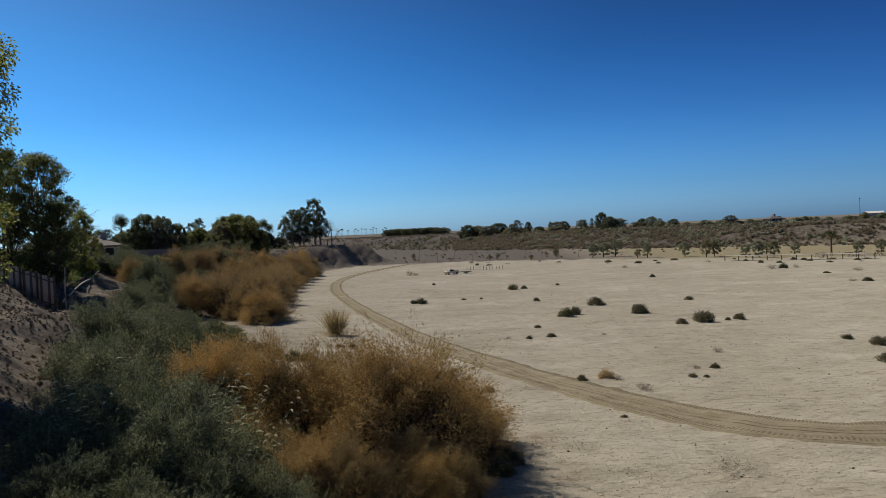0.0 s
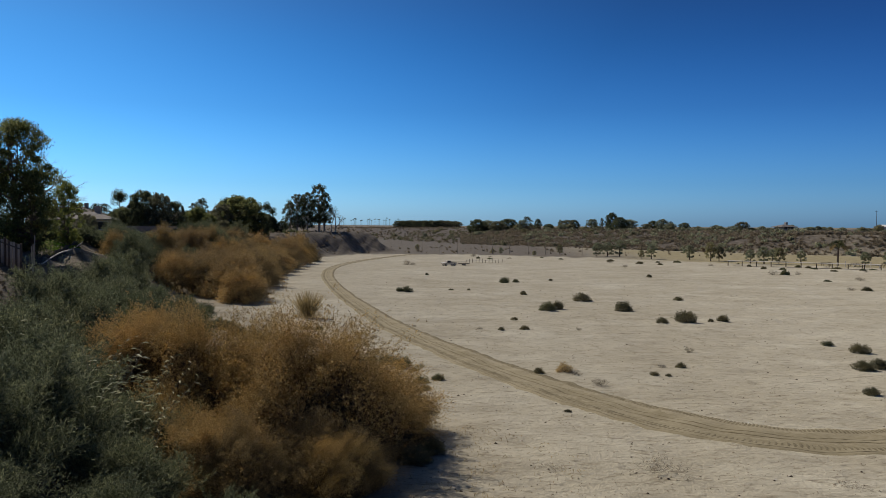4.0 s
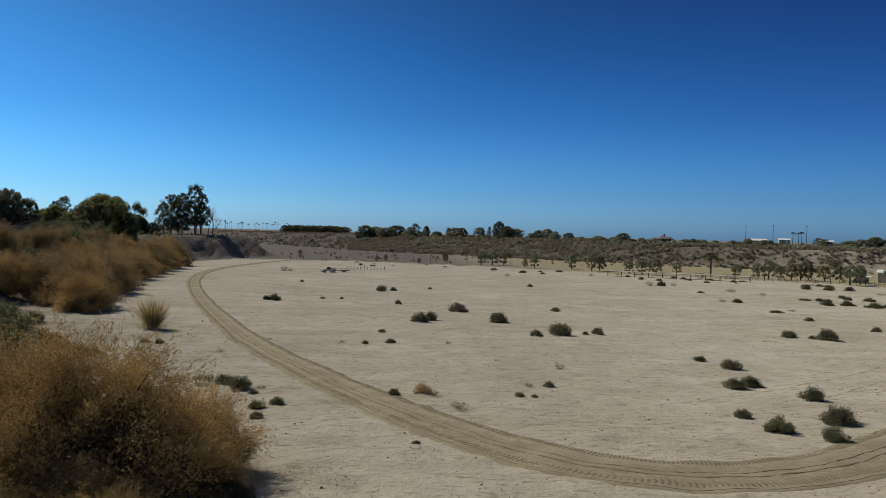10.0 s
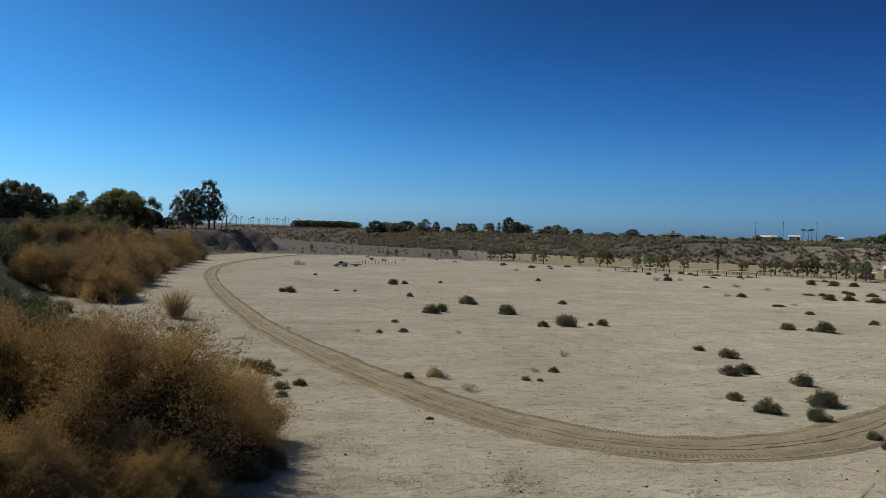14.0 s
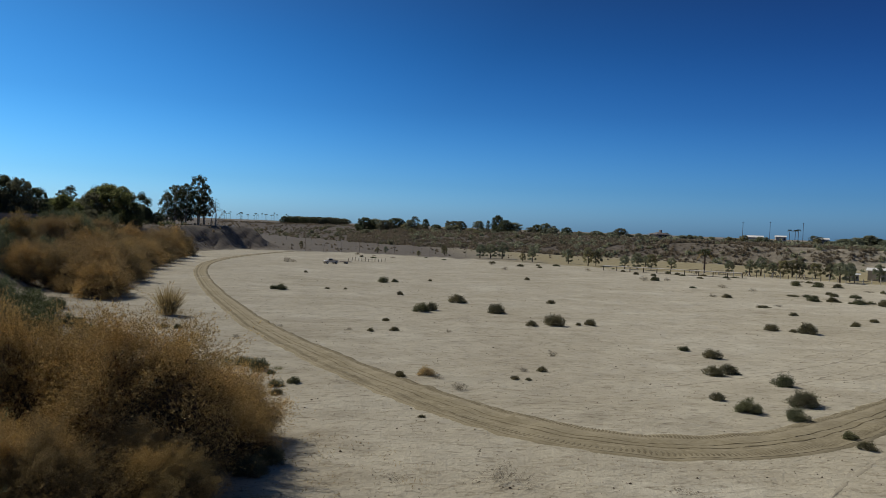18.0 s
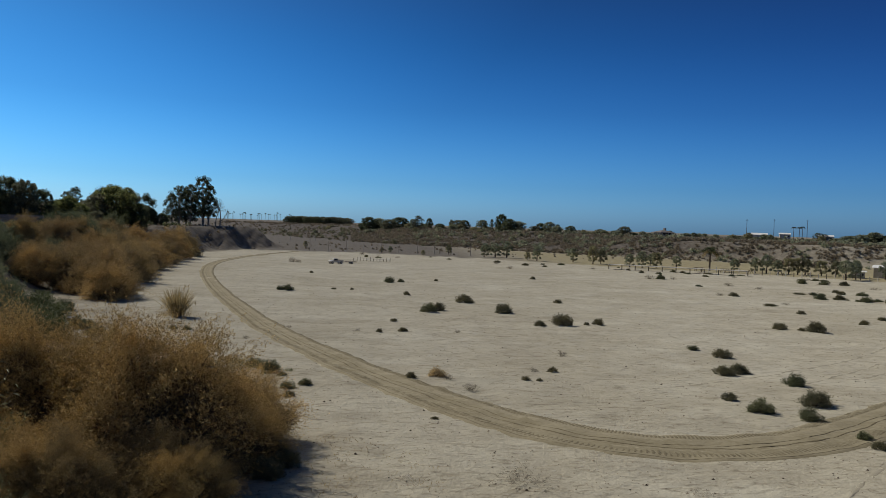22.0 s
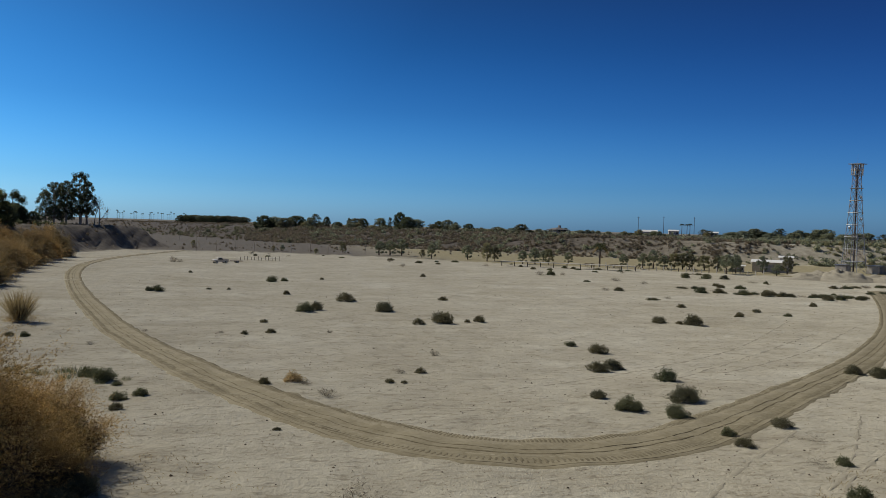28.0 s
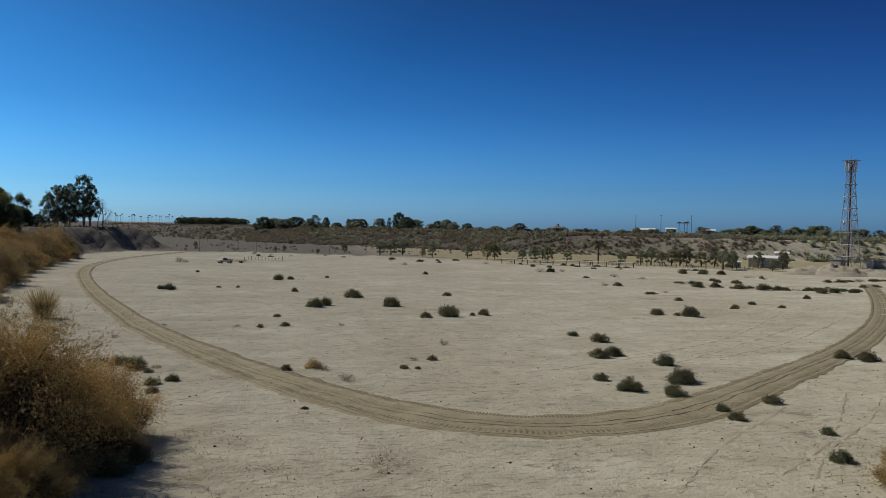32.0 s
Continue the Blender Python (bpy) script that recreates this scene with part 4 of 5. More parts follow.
THICKET = [(-21.5, 68.5, 1.0), (-23.5, 72.5, 1.15), (-27, 75.5, 1.1), (-29.5, 73.5, 0.9), (-24.5, 80, 1.15), (-25, 86, 1.2), (-26.8, 93, 1.2), (-28, 99.5, 1.2), (-28.5, 107, 1.2), (-29.5, 114.5, 1.2),
           (-30.5, 122, 1.3), (-31.5, 130, 1.3), (-31.8, 138, 1.3), (-32, 147, 1.3), (-31, 92, 1.2), (-32.5, 101, 1.25), (-33.8, 110, 1.2), (-35, 119, 1.2), (-36, 129, 1.3), (-36.5, 139, 1.3),
           (-33, 83, 1.0), (-36.5, 89, 0.9), (-38.5, 98, 0.9), (-39, 107, 0.95), (-36.4, 77, 0.75), (-38.6, 82, 0.7), (-40.5, 128, 1.2), (-40.5, 117, 1.1), (-29.6, 83, 1.15)]
for k, (x, y, s) in enumerate(THICKET):
    tamarisk(x, y, s, k, s * (0.8 + 0.3 * ((k * 29) % 10) / 10))
LOW_WILLOWS = [(-10.4, 8.8, 0.5), (-8.7, 8.6, 0.5), (-7.6, 10.8, 0.55), (-11.3, 10.4, 0.5), (-5.8, 12.6, 0.5), (-10.8, 19.4, 0.8), (-8.6, 14.6, 0.7), (-10.6, 12.4, 0.75),
    (-11.9, 12.2, 0.6), (-12.9, 17.6, 0.9), (-9.4, 10.2, 0.6), (-13.3, 14.9, 0.8), (-11.6, 17.2, 0.95), (-14.8, 18.2, 0.8), (-14.6, 21.5, 1), (-16.4, 24.4, 1)]
WILLOWS = [(-11, 15, 0.85), (-18.2, 30.5, 1), (-20, 32.6, 1), (-20.8, 37, 1.05), (-22.6, 41.6, 1.05), (-24.2, 47.5, 1.1), (-26.4, 52.5, 1.1), (-28.2, 56.5, 1), (-25.4, 58.8, 0.8),
    (-29.6, 62.5, 1.1), (-31.5, 66.5, 1), (-20.4, 43.4, 0.95), (-34, 75, 1.1), (-37, 84, 1.1), (-42, 88, 1.1), (-44, 95, 1.1), (-35.5, 93, 1), (-18.4, 27.4, 0.9),
    (-22.8, 51, 0.8), (-43, 124, 1.2), (-44.5, 132, 1.3), (-42.5, 139, 1.3)]
for k, (x, y, s) in enumerate(LOW_WILLOWS + WILLOWS):
    willow(x, y, s, k, s * (0.85 + 0.3 * ((k * 31) % 10) / 10))
for k, (x, y, s) in enumerate(((-19.6, 40.2, 1.0), (-21.4, 46, 1.0), (-23, 49.4, 1.0), (-18.4, 45.6, 0.9), (-24.6, 54.6, 1.0), (-19.8, 49.6, 0.8), (-22, 55, 0.9), (-16.6, 33, 0.9))):
    stand("cane_clump", [("woody_base", PALE[0]), ("foliage", PALE[1])], on_ground(x, y, k * 61, s), "pale green cane clump with white-edged leaves on the slope", "cane", "cane on the slope")

CANE = [cane(230 + k, 3.0, 7, CANE_LEAF) for k in range(2)]
for k, (x, y, s) in enumerate(((-12.6, 20.6, 1.0), (-11.2, 18.4, 1.0), (-14, 15.6, 0.9), (-10.2, 16.2, 0.9), (-9.6, 17.2, 1.0), (-15.4, 22.6, 0.9), (-12.2, 13.4, 0.8), (-17.4, 27.6, 0.8), (-11.1, 18.3, 1.05), (-10.4, 20.2, 1.05), (-10.8, 22.4, 1.0))):
    clump = stand("cane", [("stalk_tuft", CANE[k % 2][0]), ("leaf_tuft", CANE[k % 2][1])], on_ground(x, y, k * 97, s), "arching cane stalks with pale leaves among the shrubs", "cane", "cane among the shrubs")
    for piece in clump.children:
        tagged(piece, kind="stuff")

# ---- trees on the banks ----
GUM_TREE = [tree(300 + k, 13, 0.3, 74, ((0.24, 0.12)[k], 0.98, (0.23, 0.3)[k]), (9000, 9500)[k], 0.36, 0.12, GUM, PALE_BARK, 0.5, 1.0, 3, 0.36) for k in range(2)]
BROAD = [tree(310 + k, 8, 0.24, 96, (0.03, 0.95, 0.48), 22000, 0.3, 0.12, (TREE_DARK, TREE_MID, TREE_GREY)[k], BARK, 0.3, 1.05, 3, 0.4) for k in range(3)]
TALL = [tree(320 + k, 11, 0.24, 110, (0.03, 0.99, 0.27), 26000, 0.2, 0.085, (TREE_MID, TREE_GOLD)[k], BARK, 0.6, 1.0, 5, 0.45) for k in range(2)]
GIANT = tree(325, 17.5, 0.42, 150, (0.12, 0.98, 0.3), 80000, 0.19, 0.1, TREE_GOLD, BARK, 0.4, 1.0, 4, 0.4)
PINE = tree(330, 9, 0.26, 26, (0.12, 1.0, 0.2), 9000, 0.34, 0.08, TREE_DARK, BARK, 0.1, 0.8, 1, 0.95)
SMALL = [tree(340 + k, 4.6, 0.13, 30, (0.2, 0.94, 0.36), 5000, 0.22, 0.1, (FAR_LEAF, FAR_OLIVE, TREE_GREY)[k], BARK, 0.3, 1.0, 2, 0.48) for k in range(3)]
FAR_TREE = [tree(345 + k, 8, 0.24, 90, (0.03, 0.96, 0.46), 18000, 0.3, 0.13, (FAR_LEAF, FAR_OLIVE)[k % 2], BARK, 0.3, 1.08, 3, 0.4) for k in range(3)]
BARE = [bare_tree(350 + k, 9) for k in range(2)]


def plant(parts, x, y, size, turn, label, group="", tall=None, name="tree", sink=0.05):
    stand(name, [("trunk", parts[0]), ("crown", parts[1])], on_ground(x, y, turn, size, sink, tall), label, "tree", group)


plant(TALL[0], -38.6, 63.4, 1.02, 0, "tall many-stemmed tree with drooping dark leaves behind the fence", tall=0.98)
plant(TALL[0], -42.4, 64.6, 0.95, 150, "tall many-stemmed tree with drooping dark leaves behind the fence", "fence trees", 1.0)
plant(TALL[0], -36.6, 61.6, 0.62, 260, "low bushy tree with dark leaves behind the fence", "fence trees", 0.6)
plant(TALL[1], -41.2, 76.3, 0.5, 40, "slim tree with yellow-green leaves beside the lawn", tall=0.6)
plant(GIANT, -23.2, 23.6, 0.75, 130, "tall broad tree with sunlit yellow-green leaves on the bank")
for k, (x, y, s, tall) in enumerate(((-46.5, 80, 1.7, 1.2), (-48.5, 81, 1.5, 1.1), (-44.6, 82, 1.3, 1.0))):
    stand("bare_tree", [("crown", BARE[k % 2])], on_ground(x, y, 60 + 95 * k, s, 0.05, tall), "leafless winter tree with fine purple-grey twigs behind the lawn", "tree", "bare garden trees")
BANK_KIND = ("dark round-crowned tree on the bank's top", "rounded mid-green tree on the bank's top", "grey-green spreading tree on the bank's top")
# x, y, width, height, kind: crowns that overlap along the bank's top
BANK_TREES = [(-56.6, 133, 0.8, 0.95, 0), (-53.2, 131, 0.62, 0.9, 2), (-51.6, 134, 0.5, 0.72, 0), (-62, 137, 0.7, 0.6, 1), (-58.5, 189, 0.98, 1.04, 0), (-60.5, 191, 0.7, 0.9, 0), (-54.5, 186, 0.6, 0.6, 0),
              (-47.2, 158, 1.15, 0.98, 1), (-49.6, 156, 0.7, 0.75, 2), (-45.6, 163, 0.62, 0.84, 2), (-43.4, 160, 0.5, 0.55, 0), (-49.6, 140, 0.5, 0.62, 1), (-47.6, 139, 0.48, 0.5, 1), (-51.6, 141, 0.46, 0.55, 1),
              (-45.4, 141, 0.42, 0.42, 2), (-46.9, 183, 0.42, 0.46, 0), (-48.6, 186, 0.5, 0.55, 0), (-44.2, 182, 0.36, 0.34, 0), (-66, 150, 0.8, 0.7, 2), (-70, 165, 0.9, 0.75, 1), (-75, 178, 0.9, 0.7, 1), (-55, 150, 0.6, 0.5, 0),
              (-52, 165, 0.7, 0.6, 0), (-57, 172, 0.7, 0.6, 2), (-64, 122, 0.55, 0.55, 0), (-70, 128, 0.6, 0.6, 2), (-56, 112, 0.5, 0.45, 1), (-59, 116, 0.55, 0.5, 0), (-52.5, 104, 0.4, 0.4, 2)]
for k, (x, y, s, tall, kind) in enumerate(BANK_TREES):
    plant(BROAD[kind], x, y, s, k * 67, BANK_KIND[kind], "bank trees", tall)
for k, (x, y, s, tall) in enumerate(((-60.3, 132, 0.8, 0.82), (-58.6, 134, 0.6, 0.66), (-48.3, 184, 0.72, 0.74), (-47.2, 185, 0.6, 0.62))):
    plant(PINE, x, y, s, 10 + 60 * k, "dark conical pine on the bank's top", "bank pines", tall)
for k, (x, y, s, tall, kind) in enumerate(((-63.5, 184, 0.6, 0.62, 0), (-66, 186, 0.5, 0.55, 0), (-40.0, 206, 0.96, 0.98, 0), (-38.6, 207, 0.7, 0.8, 0), (-42.6, 204, 0.74, 0.78, 1), (-45.2, 203, 0.72, 0.76, 1), (-47.2, 204, 0.6, 0.6, 1), (-44, 206, 0.8, 0.7, 1))):
    plant(GUM_TREE[kind], x, y, s, k * 73, ("tall airy gum tree with pale limbs on the bank", "broad dark gum tree on the bank")[kind], "gum trees", tall)
stand("bare_tree", [("crown", BARE[0])], on_ground(-35.4, 204, 0, 1.0), "leaning leafless dead tree at the bank's edge", "tree")
stand("bare_tree", [("crown", BARE[1])], on_ground(-36.6, 205, 120, 0.7, 0.05, 0.8), "small leafless dead tree at the bank's edge", "tree")
for k, (x, y, s, tall) in enumerate(((-39.3, 118, 1.3, 1.45), (-41.4, 121, 1.2, 1.3), (-37.8, 122, 1.0, 1.1), (-43.5, 117, 1.1, 1.2))):
    willow(x, y, s, k, tall)

# dry grass on the sand round the tamarisks and the reeds
def grass_patch(n, cx, cy, rx, ry, seed):
    rng = np.random.default_rng(seed)
    a, r = rng.uniform(0, 6.283, n), np.sqrt(rng.uniform(0, 1, n))
    x, y = cx + rx * r * np.cos(a), cy + ry * r * np.sin(a)
    keep = waves(x, y, 2.4, seed) + rng.uniform(-1, 1, n) > 0
    base = np.c_[x, y, ground_z(x, y)][keep]
    tagged(new("dry_grass", Geo().blades(base, rng.normal(size=base.shape) * 0.7 + (0, 0, 0.6), rng.uniform(0.05, 0.2, len(base)), 0.018, 0.3, rng).mesh("dry_grass", DRYGRASS)), "sparse golden dry grass on the sand", "grass", kind="stuff")


grass_patch(5000, -4.5, 20.5, 6.5, 5.5, 61)
grass_patch(5000, -16.5, 56, 5, 6, 62)
grass_patch(3000, -17, 46, 5, 7, 63)
grass_patch(4000, 19.5, 17, 4, 4, 64)
grass_patch(7000, -10.5, 32, 6, 10, 65)

# trees along the far shore and in the park
SHORE_TREES = [(31, 182, 1.25, 0), (28.5, 182, 1.1, 0), (33.5, 181, 1.2, 0), (37.6, 168, 0.9, 0), (36, 170, 0.7, 1), (45.3, 167, 1.05, 0), (49.6, 161, 1.05, 2), (47.6, 160, 1.1, 1),
    (60.7, 162, 0.95, 0), (52, 150, 0.9, 0), (54.5, 150, 1, 0), (57, 149, 0.9, 1), (64, 156, 0.9, 0), (71.9, 147, 0.85, 0), (73.6, 142, 0.9, 0), (75.2, 141, 1, 0),
    (77.5, 141, 0.95, 0)]
PARK_TREES = [(79.1, 140, 1.05, 1), (80.6, 139.6, 1, 1), (82.1, 139.5, 0.95, 2), (84, 137.4, 1.1, 1), (86, 136, 1.05, 2), (88.5, 134, 1, 0), (92, 131, 0.9, 0), (81.5, 126, 1.3, 0),
    (4.9, 191, 0.5, 1), (7, 193, 0.5, 0), (21, 190, 0.7, 1), (14, 180, 0.5, 1), (-14.8, 215, 0.6, 1), (84.6, 128, 0.9, 0), (95, 128, 1, 2), (88.6, 122, 0.8, 0)]
for k, (x, y, s, kind) in enumerate(SHORE_TREES + PARK_TREES):
    s *= 0.68
    plant(SMALL[kind], x, y, s, k * 59, ("small grey-green tree on the far shore", "small yellow-green tree on the far shore", "small green tree on the far shore")[kind], "far shore trees", s * (0.85 + 0.3 * (k % 4) / 3))
frng = np.random.default_rng(9)
# x, y, width, height: each a share of the full-grown tree
RIDGE_TREES = [(3.7, 370, 0.94, 0.77), (8.4, 375, 0.88, 0.62), (12.5, 359, 0.7, 0.62), (17.9, 370, 1.01, 0.65), (23.2, 356, 0.49, 0.53), (25.6, 356, 0.83, 0.71), (30.8, 360, 0.35, 0.63), (34.8, 351, 0.55, 0.38),
    (39.7, 350, 0.27, 0.57), (41.5, 340, 0.73, 0.51), (45.5, 350, 0.55, 0.51), (52.3, 342, 0.61, 0.64), (55.5, 336, 0.46, 0.66), (60.6, 341, 0.61, 0.95), (62.3, 332, 0.66, 0.65), (66.4, 333, 0.73, 0.52),
    (71.8, 326, 0.52, 0.37), (75.4, 330, 0.53, 0.53), (78.3, 326, 0.59, 0.65), (81.7, 326, 0.52, 0.57), (88.9, 332, 0.54, 0.44)]
BACK_TREES = [(99.8, 320, 0.52, 0.2), (105.4, 322, 0.59, 0.31), (111.5, 329, 0.61, 0.49), (115.0, 328, 0.47, 0.24), (117.4, 323, 0.4, 0.29), (128.2, 316, 0.4, 0.28), (129.9, 311, 0.66, 0.22), (133.1, 308, 0.33, 0.34),
    (141.0, 321, 0.34, 0.28), (152.5, 309, 0.47, 0.2), (159.3, 300, 0.46, 0.2), (167.0, 307, 0.34, 0.25), (178.6, 307, 0.35, 0.3), (187.7, 301, 0.28, 0.25), (197.5, 304, 0.56, 0.44), (191.9, 289, 0.67, 0.53),
    (200.8, 296, 0.63, 0.47), (204.4, 293, 0.63, 0.41), (203.7, 286, 0.41, 0.43), (213.8, 294, 0.42, 0.31), (221.1, 296, 0.72, 0.38), (222.7, 291, 0.71, 0.44)]
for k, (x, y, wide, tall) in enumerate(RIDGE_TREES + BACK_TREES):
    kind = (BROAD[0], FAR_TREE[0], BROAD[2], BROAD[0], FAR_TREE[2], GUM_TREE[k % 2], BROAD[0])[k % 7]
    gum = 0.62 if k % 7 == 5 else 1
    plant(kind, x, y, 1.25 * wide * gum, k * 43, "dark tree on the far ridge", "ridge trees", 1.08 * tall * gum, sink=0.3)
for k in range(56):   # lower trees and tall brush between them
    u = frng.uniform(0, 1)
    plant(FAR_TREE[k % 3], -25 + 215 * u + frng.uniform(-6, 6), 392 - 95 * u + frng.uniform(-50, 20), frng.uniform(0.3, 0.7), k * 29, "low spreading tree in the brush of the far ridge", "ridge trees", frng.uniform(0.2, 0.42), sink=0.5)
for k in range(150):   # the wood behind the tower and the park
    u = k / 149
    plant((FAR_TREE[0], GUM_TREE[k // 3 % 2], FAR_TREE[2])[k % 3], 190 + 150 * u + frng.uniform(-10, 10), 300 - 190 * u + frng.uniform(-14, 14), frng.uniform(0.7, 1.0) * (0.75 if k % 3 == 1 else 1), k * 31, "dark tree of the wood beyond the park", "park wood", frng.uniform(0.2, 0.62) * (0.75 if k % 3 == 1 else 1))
for k in range(26):   # the long dark grove on the horizon
    plant(BROAD[(0, 2)[k % 2]], -52 + 44 * k / 25, 590 + frng.uniform(-8, 8), frng.uniform(0.75, 0.95), k * 47, "dark tree of a distant grove on the plain", "distant grove", frng.uniform(0.6, 0.72))
PALM = [fan_palm(360 + k, 5.2 + k) for k in range(2)]
stand("palm_tree", PALM[0], on_ground(66, 145, 0, 0.8), "short fan palm on the far shore", "palm", "palms")
FAR_PALM = fan_palm(365, 13)
for k in range(30):
    stand("palm_tree", FAR_PALM, on_ground(-205 + 105 * k / 29 + frng.uniform(-3, 3), 1180 + frng.uniform(-40, 40), k * 40, 0.62, 0.05, frng.uniform(0.6, 0.95)), "tall palm of a far row on the horizon", "palm", "far palm row")
for x, y in ((-63, 122), (-60, 124)):
    stand("palm_tree", PALM[0], on_ground(x, y, x * 30, 0.9, 0.05, 0.88), "fan palm behind the house on the bank", "palm", "garden palms")
for x, y in ((297, 522), (300, 520), (304, 523)):
    stand("palm_tree", FAR_PALM, on_ground(x, y, x, 0.85, 0.05, 0.66), "tall palm over the distant roofs", "palm", "palms")

# brush that covers the ridge and the bank tops, too dense to count
def brush_cover(name, n, area, leaf, size, seed, label):
    rng = np.random.default_rng(seed)
    g, left = Geo(), n
    while left > 0:
        x, y = rng.uniform(area[0], area[1], 400), rng.uniform(area[2], area[3], 400)
        d = basin_distance(x, y)
        keep = (d > area[4]) & (d < area[5]) & (rng.uniform(size=400) < 0.5 + 0.5 * waves(x, y, 25, seed))
        for px, py in zip(x[keep][:left], y[keep][:left]):
            s, c = size * rng.uniform(0.35, 1.0) * rng.uniform(0.7, 2.0), 90
            v = rng.normal(size=(c, 3))
            v /= np.linalg.norm(v, axis=1, keepdims=True)
            base = np.array([px, py, float(ground_z(px, py))]) + np.abs(v) * np.sign(v + (0, 0, 9)) * s * rng.uniform(0.4, 1, (c, 1)) * (1, 1, 0.75) * np.where(np.arange(3) < 2, np.sign(v), 1)
            g.blades(base, rng.normal(size=v.shape) + v * 0.5, s * 0.34, s * 0.17, 0.2, rng)
        left -= int(min(keep.sum(), left))
    tagged(new(name, g.mesh(name, leaf)), label, "brush", kind="stuff")


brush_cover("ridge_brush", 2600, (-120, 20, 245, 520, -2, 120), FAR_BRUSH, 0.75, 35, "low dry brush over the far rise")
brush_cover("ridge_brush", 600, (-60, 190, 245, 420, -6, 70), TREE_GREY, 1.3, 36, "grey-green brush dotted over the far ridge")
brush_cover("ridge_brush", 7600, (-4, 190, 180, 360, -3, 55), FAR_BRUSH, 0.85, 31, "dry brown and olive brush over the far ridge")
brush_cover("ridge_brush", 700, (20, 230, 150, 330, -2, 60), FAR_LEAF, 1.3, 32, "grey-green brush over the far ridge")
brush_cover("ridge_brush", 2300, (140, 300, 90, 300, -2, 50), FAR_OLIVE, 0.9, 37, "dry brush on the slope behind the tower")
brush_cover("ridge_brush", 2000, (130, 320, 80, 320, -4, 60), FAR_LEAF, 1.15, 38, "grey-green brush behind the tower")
brush_cover("bank_brush", 150, (-60, -22, 150, 215, 0.5, 20), FAR_BRUSH, 0.4, 33, "sparse dry brush on the bare bank")
brush_cover("bank_brush", 420, (-75, -38, 85, 200, 9, 40), TREE_DARK, 0.9, 34, "low dark brush along the bank's top")
brush_cover("leaf_litter", 6000, (-40, -8, -3, 58, 4, 26), DEAD_LEAF, 0.12, 39, "dark dead leaves and dry weeds on the bare bank")
brush_cover("field_weeds", 160, (-45, 70, 188, 262, -60, -1), FAR_BRUSH, 0.45, 40, "sparse dry weeds on the low field beyond the flat")

# ---- built things ----


def gz(x, y):
    return float(ground_z(x, y))


def board_fence(a, b, boards, height):
    """Upright boards on two rails between posts, each board its own piece."""
    a, b = np.array(a, float), np.array(b, float)
    long = np.linalg.norm(b - a)
    turn = math.degrees(math.atan2(b[1] - a[1], b[0] - a[0]))
    top = stand("board_fence", [], pose(a[0], a[1], gz(*a), 0, 0, turn), "weathered grey board fence with gaps along the bank", "fence")
    rise = gz(*b) - gz(*a)
    rng = np.random.default_rng(4)
    wide = long / boards
    plank = [Geo().box(0.02, -0.012, -0.25, wide - 0.02 - 0.02 * k, 0.012, height - 0.05 * k).mesh("board", GREY_WOOD) for k in range(3)]
    dark = Geo().box(0.02, -0.012, -0.25, wide - 0.03, 0.012, height - 0.03).mesh("board", DARK_WOOD)
    for k in range(boards):
        ob = part("board", dark if k % 7 in (2, 5) else plank[k % 3], top, "", pose(k * wide, rng.uniform(-0.01, 0.01), rise * k / boards, 0, rng.uniform(-1, 1), 0))
    post = Geo().box(-0.06, 0.02, -0.4, 0.06, 0.13, height + 0.08).mesh("post", DARK_WOOD)
    for k in range(6):
        part("post", post, top, "", pose(long * k / 5, 0, rise * k / 5))
    for h in (0.35, height - 0.35):
        part("rail", Geo().tube([(0, 0.05, h), (long, 0.05, h + rise)], 0.045, 5).mesh("rail", DARK_WOOD), top)
    return top


board_fence((-32.0, 52.0), (-41.5, 58.5), 34, 2.3)


def block_wall(a, b, height):
    a, b = np.array(a, float), np.array(b, float)
    long = np.linalg.norm(b - a)
    turn = math.degrees(math.atan2(b[1] - a[1], b[0] - a[0]))
    top = stand("garden_wall", [], pose(a[0], a[1], gz(*a) - 0.5, 0, 0, turn), "grey block garden wall on the bank", "wall")
    block = Geo().box(0.005, -0.1, 0.005, 0.795, 0.1, 0.385).mesh("block", BLOCK)
    for row in range(int(height / 0.4)):
        for k in range(int(long / 0.8)):
            part("block", block, top, "", pose(k * 0.8 + 0.4 * (row % 2), 0, row * 0.4))
    part("coping", Geo().box(0, -0.14, 0, long, 0.14, 0.08).mesh("coping", BLOCK), top, "", pose(0, 0, int(height / 0.4) * 0.4))


block_wall((-43.4, 58.8), (-60, 52), 2.4)
block_wall((-49, 128), (-70, 118), 2.0)
stand("gate", [("leaf", Geo().box(0, -0.03, 0.1, 1.7, 0.03, 2.1).mesh("leaf", BLACK_MESH)), ("gate_frame", Geo().tube([(0, 0, 0), (0, 0, 2.2), (1.75, 0, 2.2), (1.75, 0, 0)], 0.05, 6).mesh("gate_frame", DARK_WOOD))],
      pose(-43.4, 58.8, gz(-43.4, 58.8), 0, 0, -8), "dark closed garden gate between fence and wall", "gate")

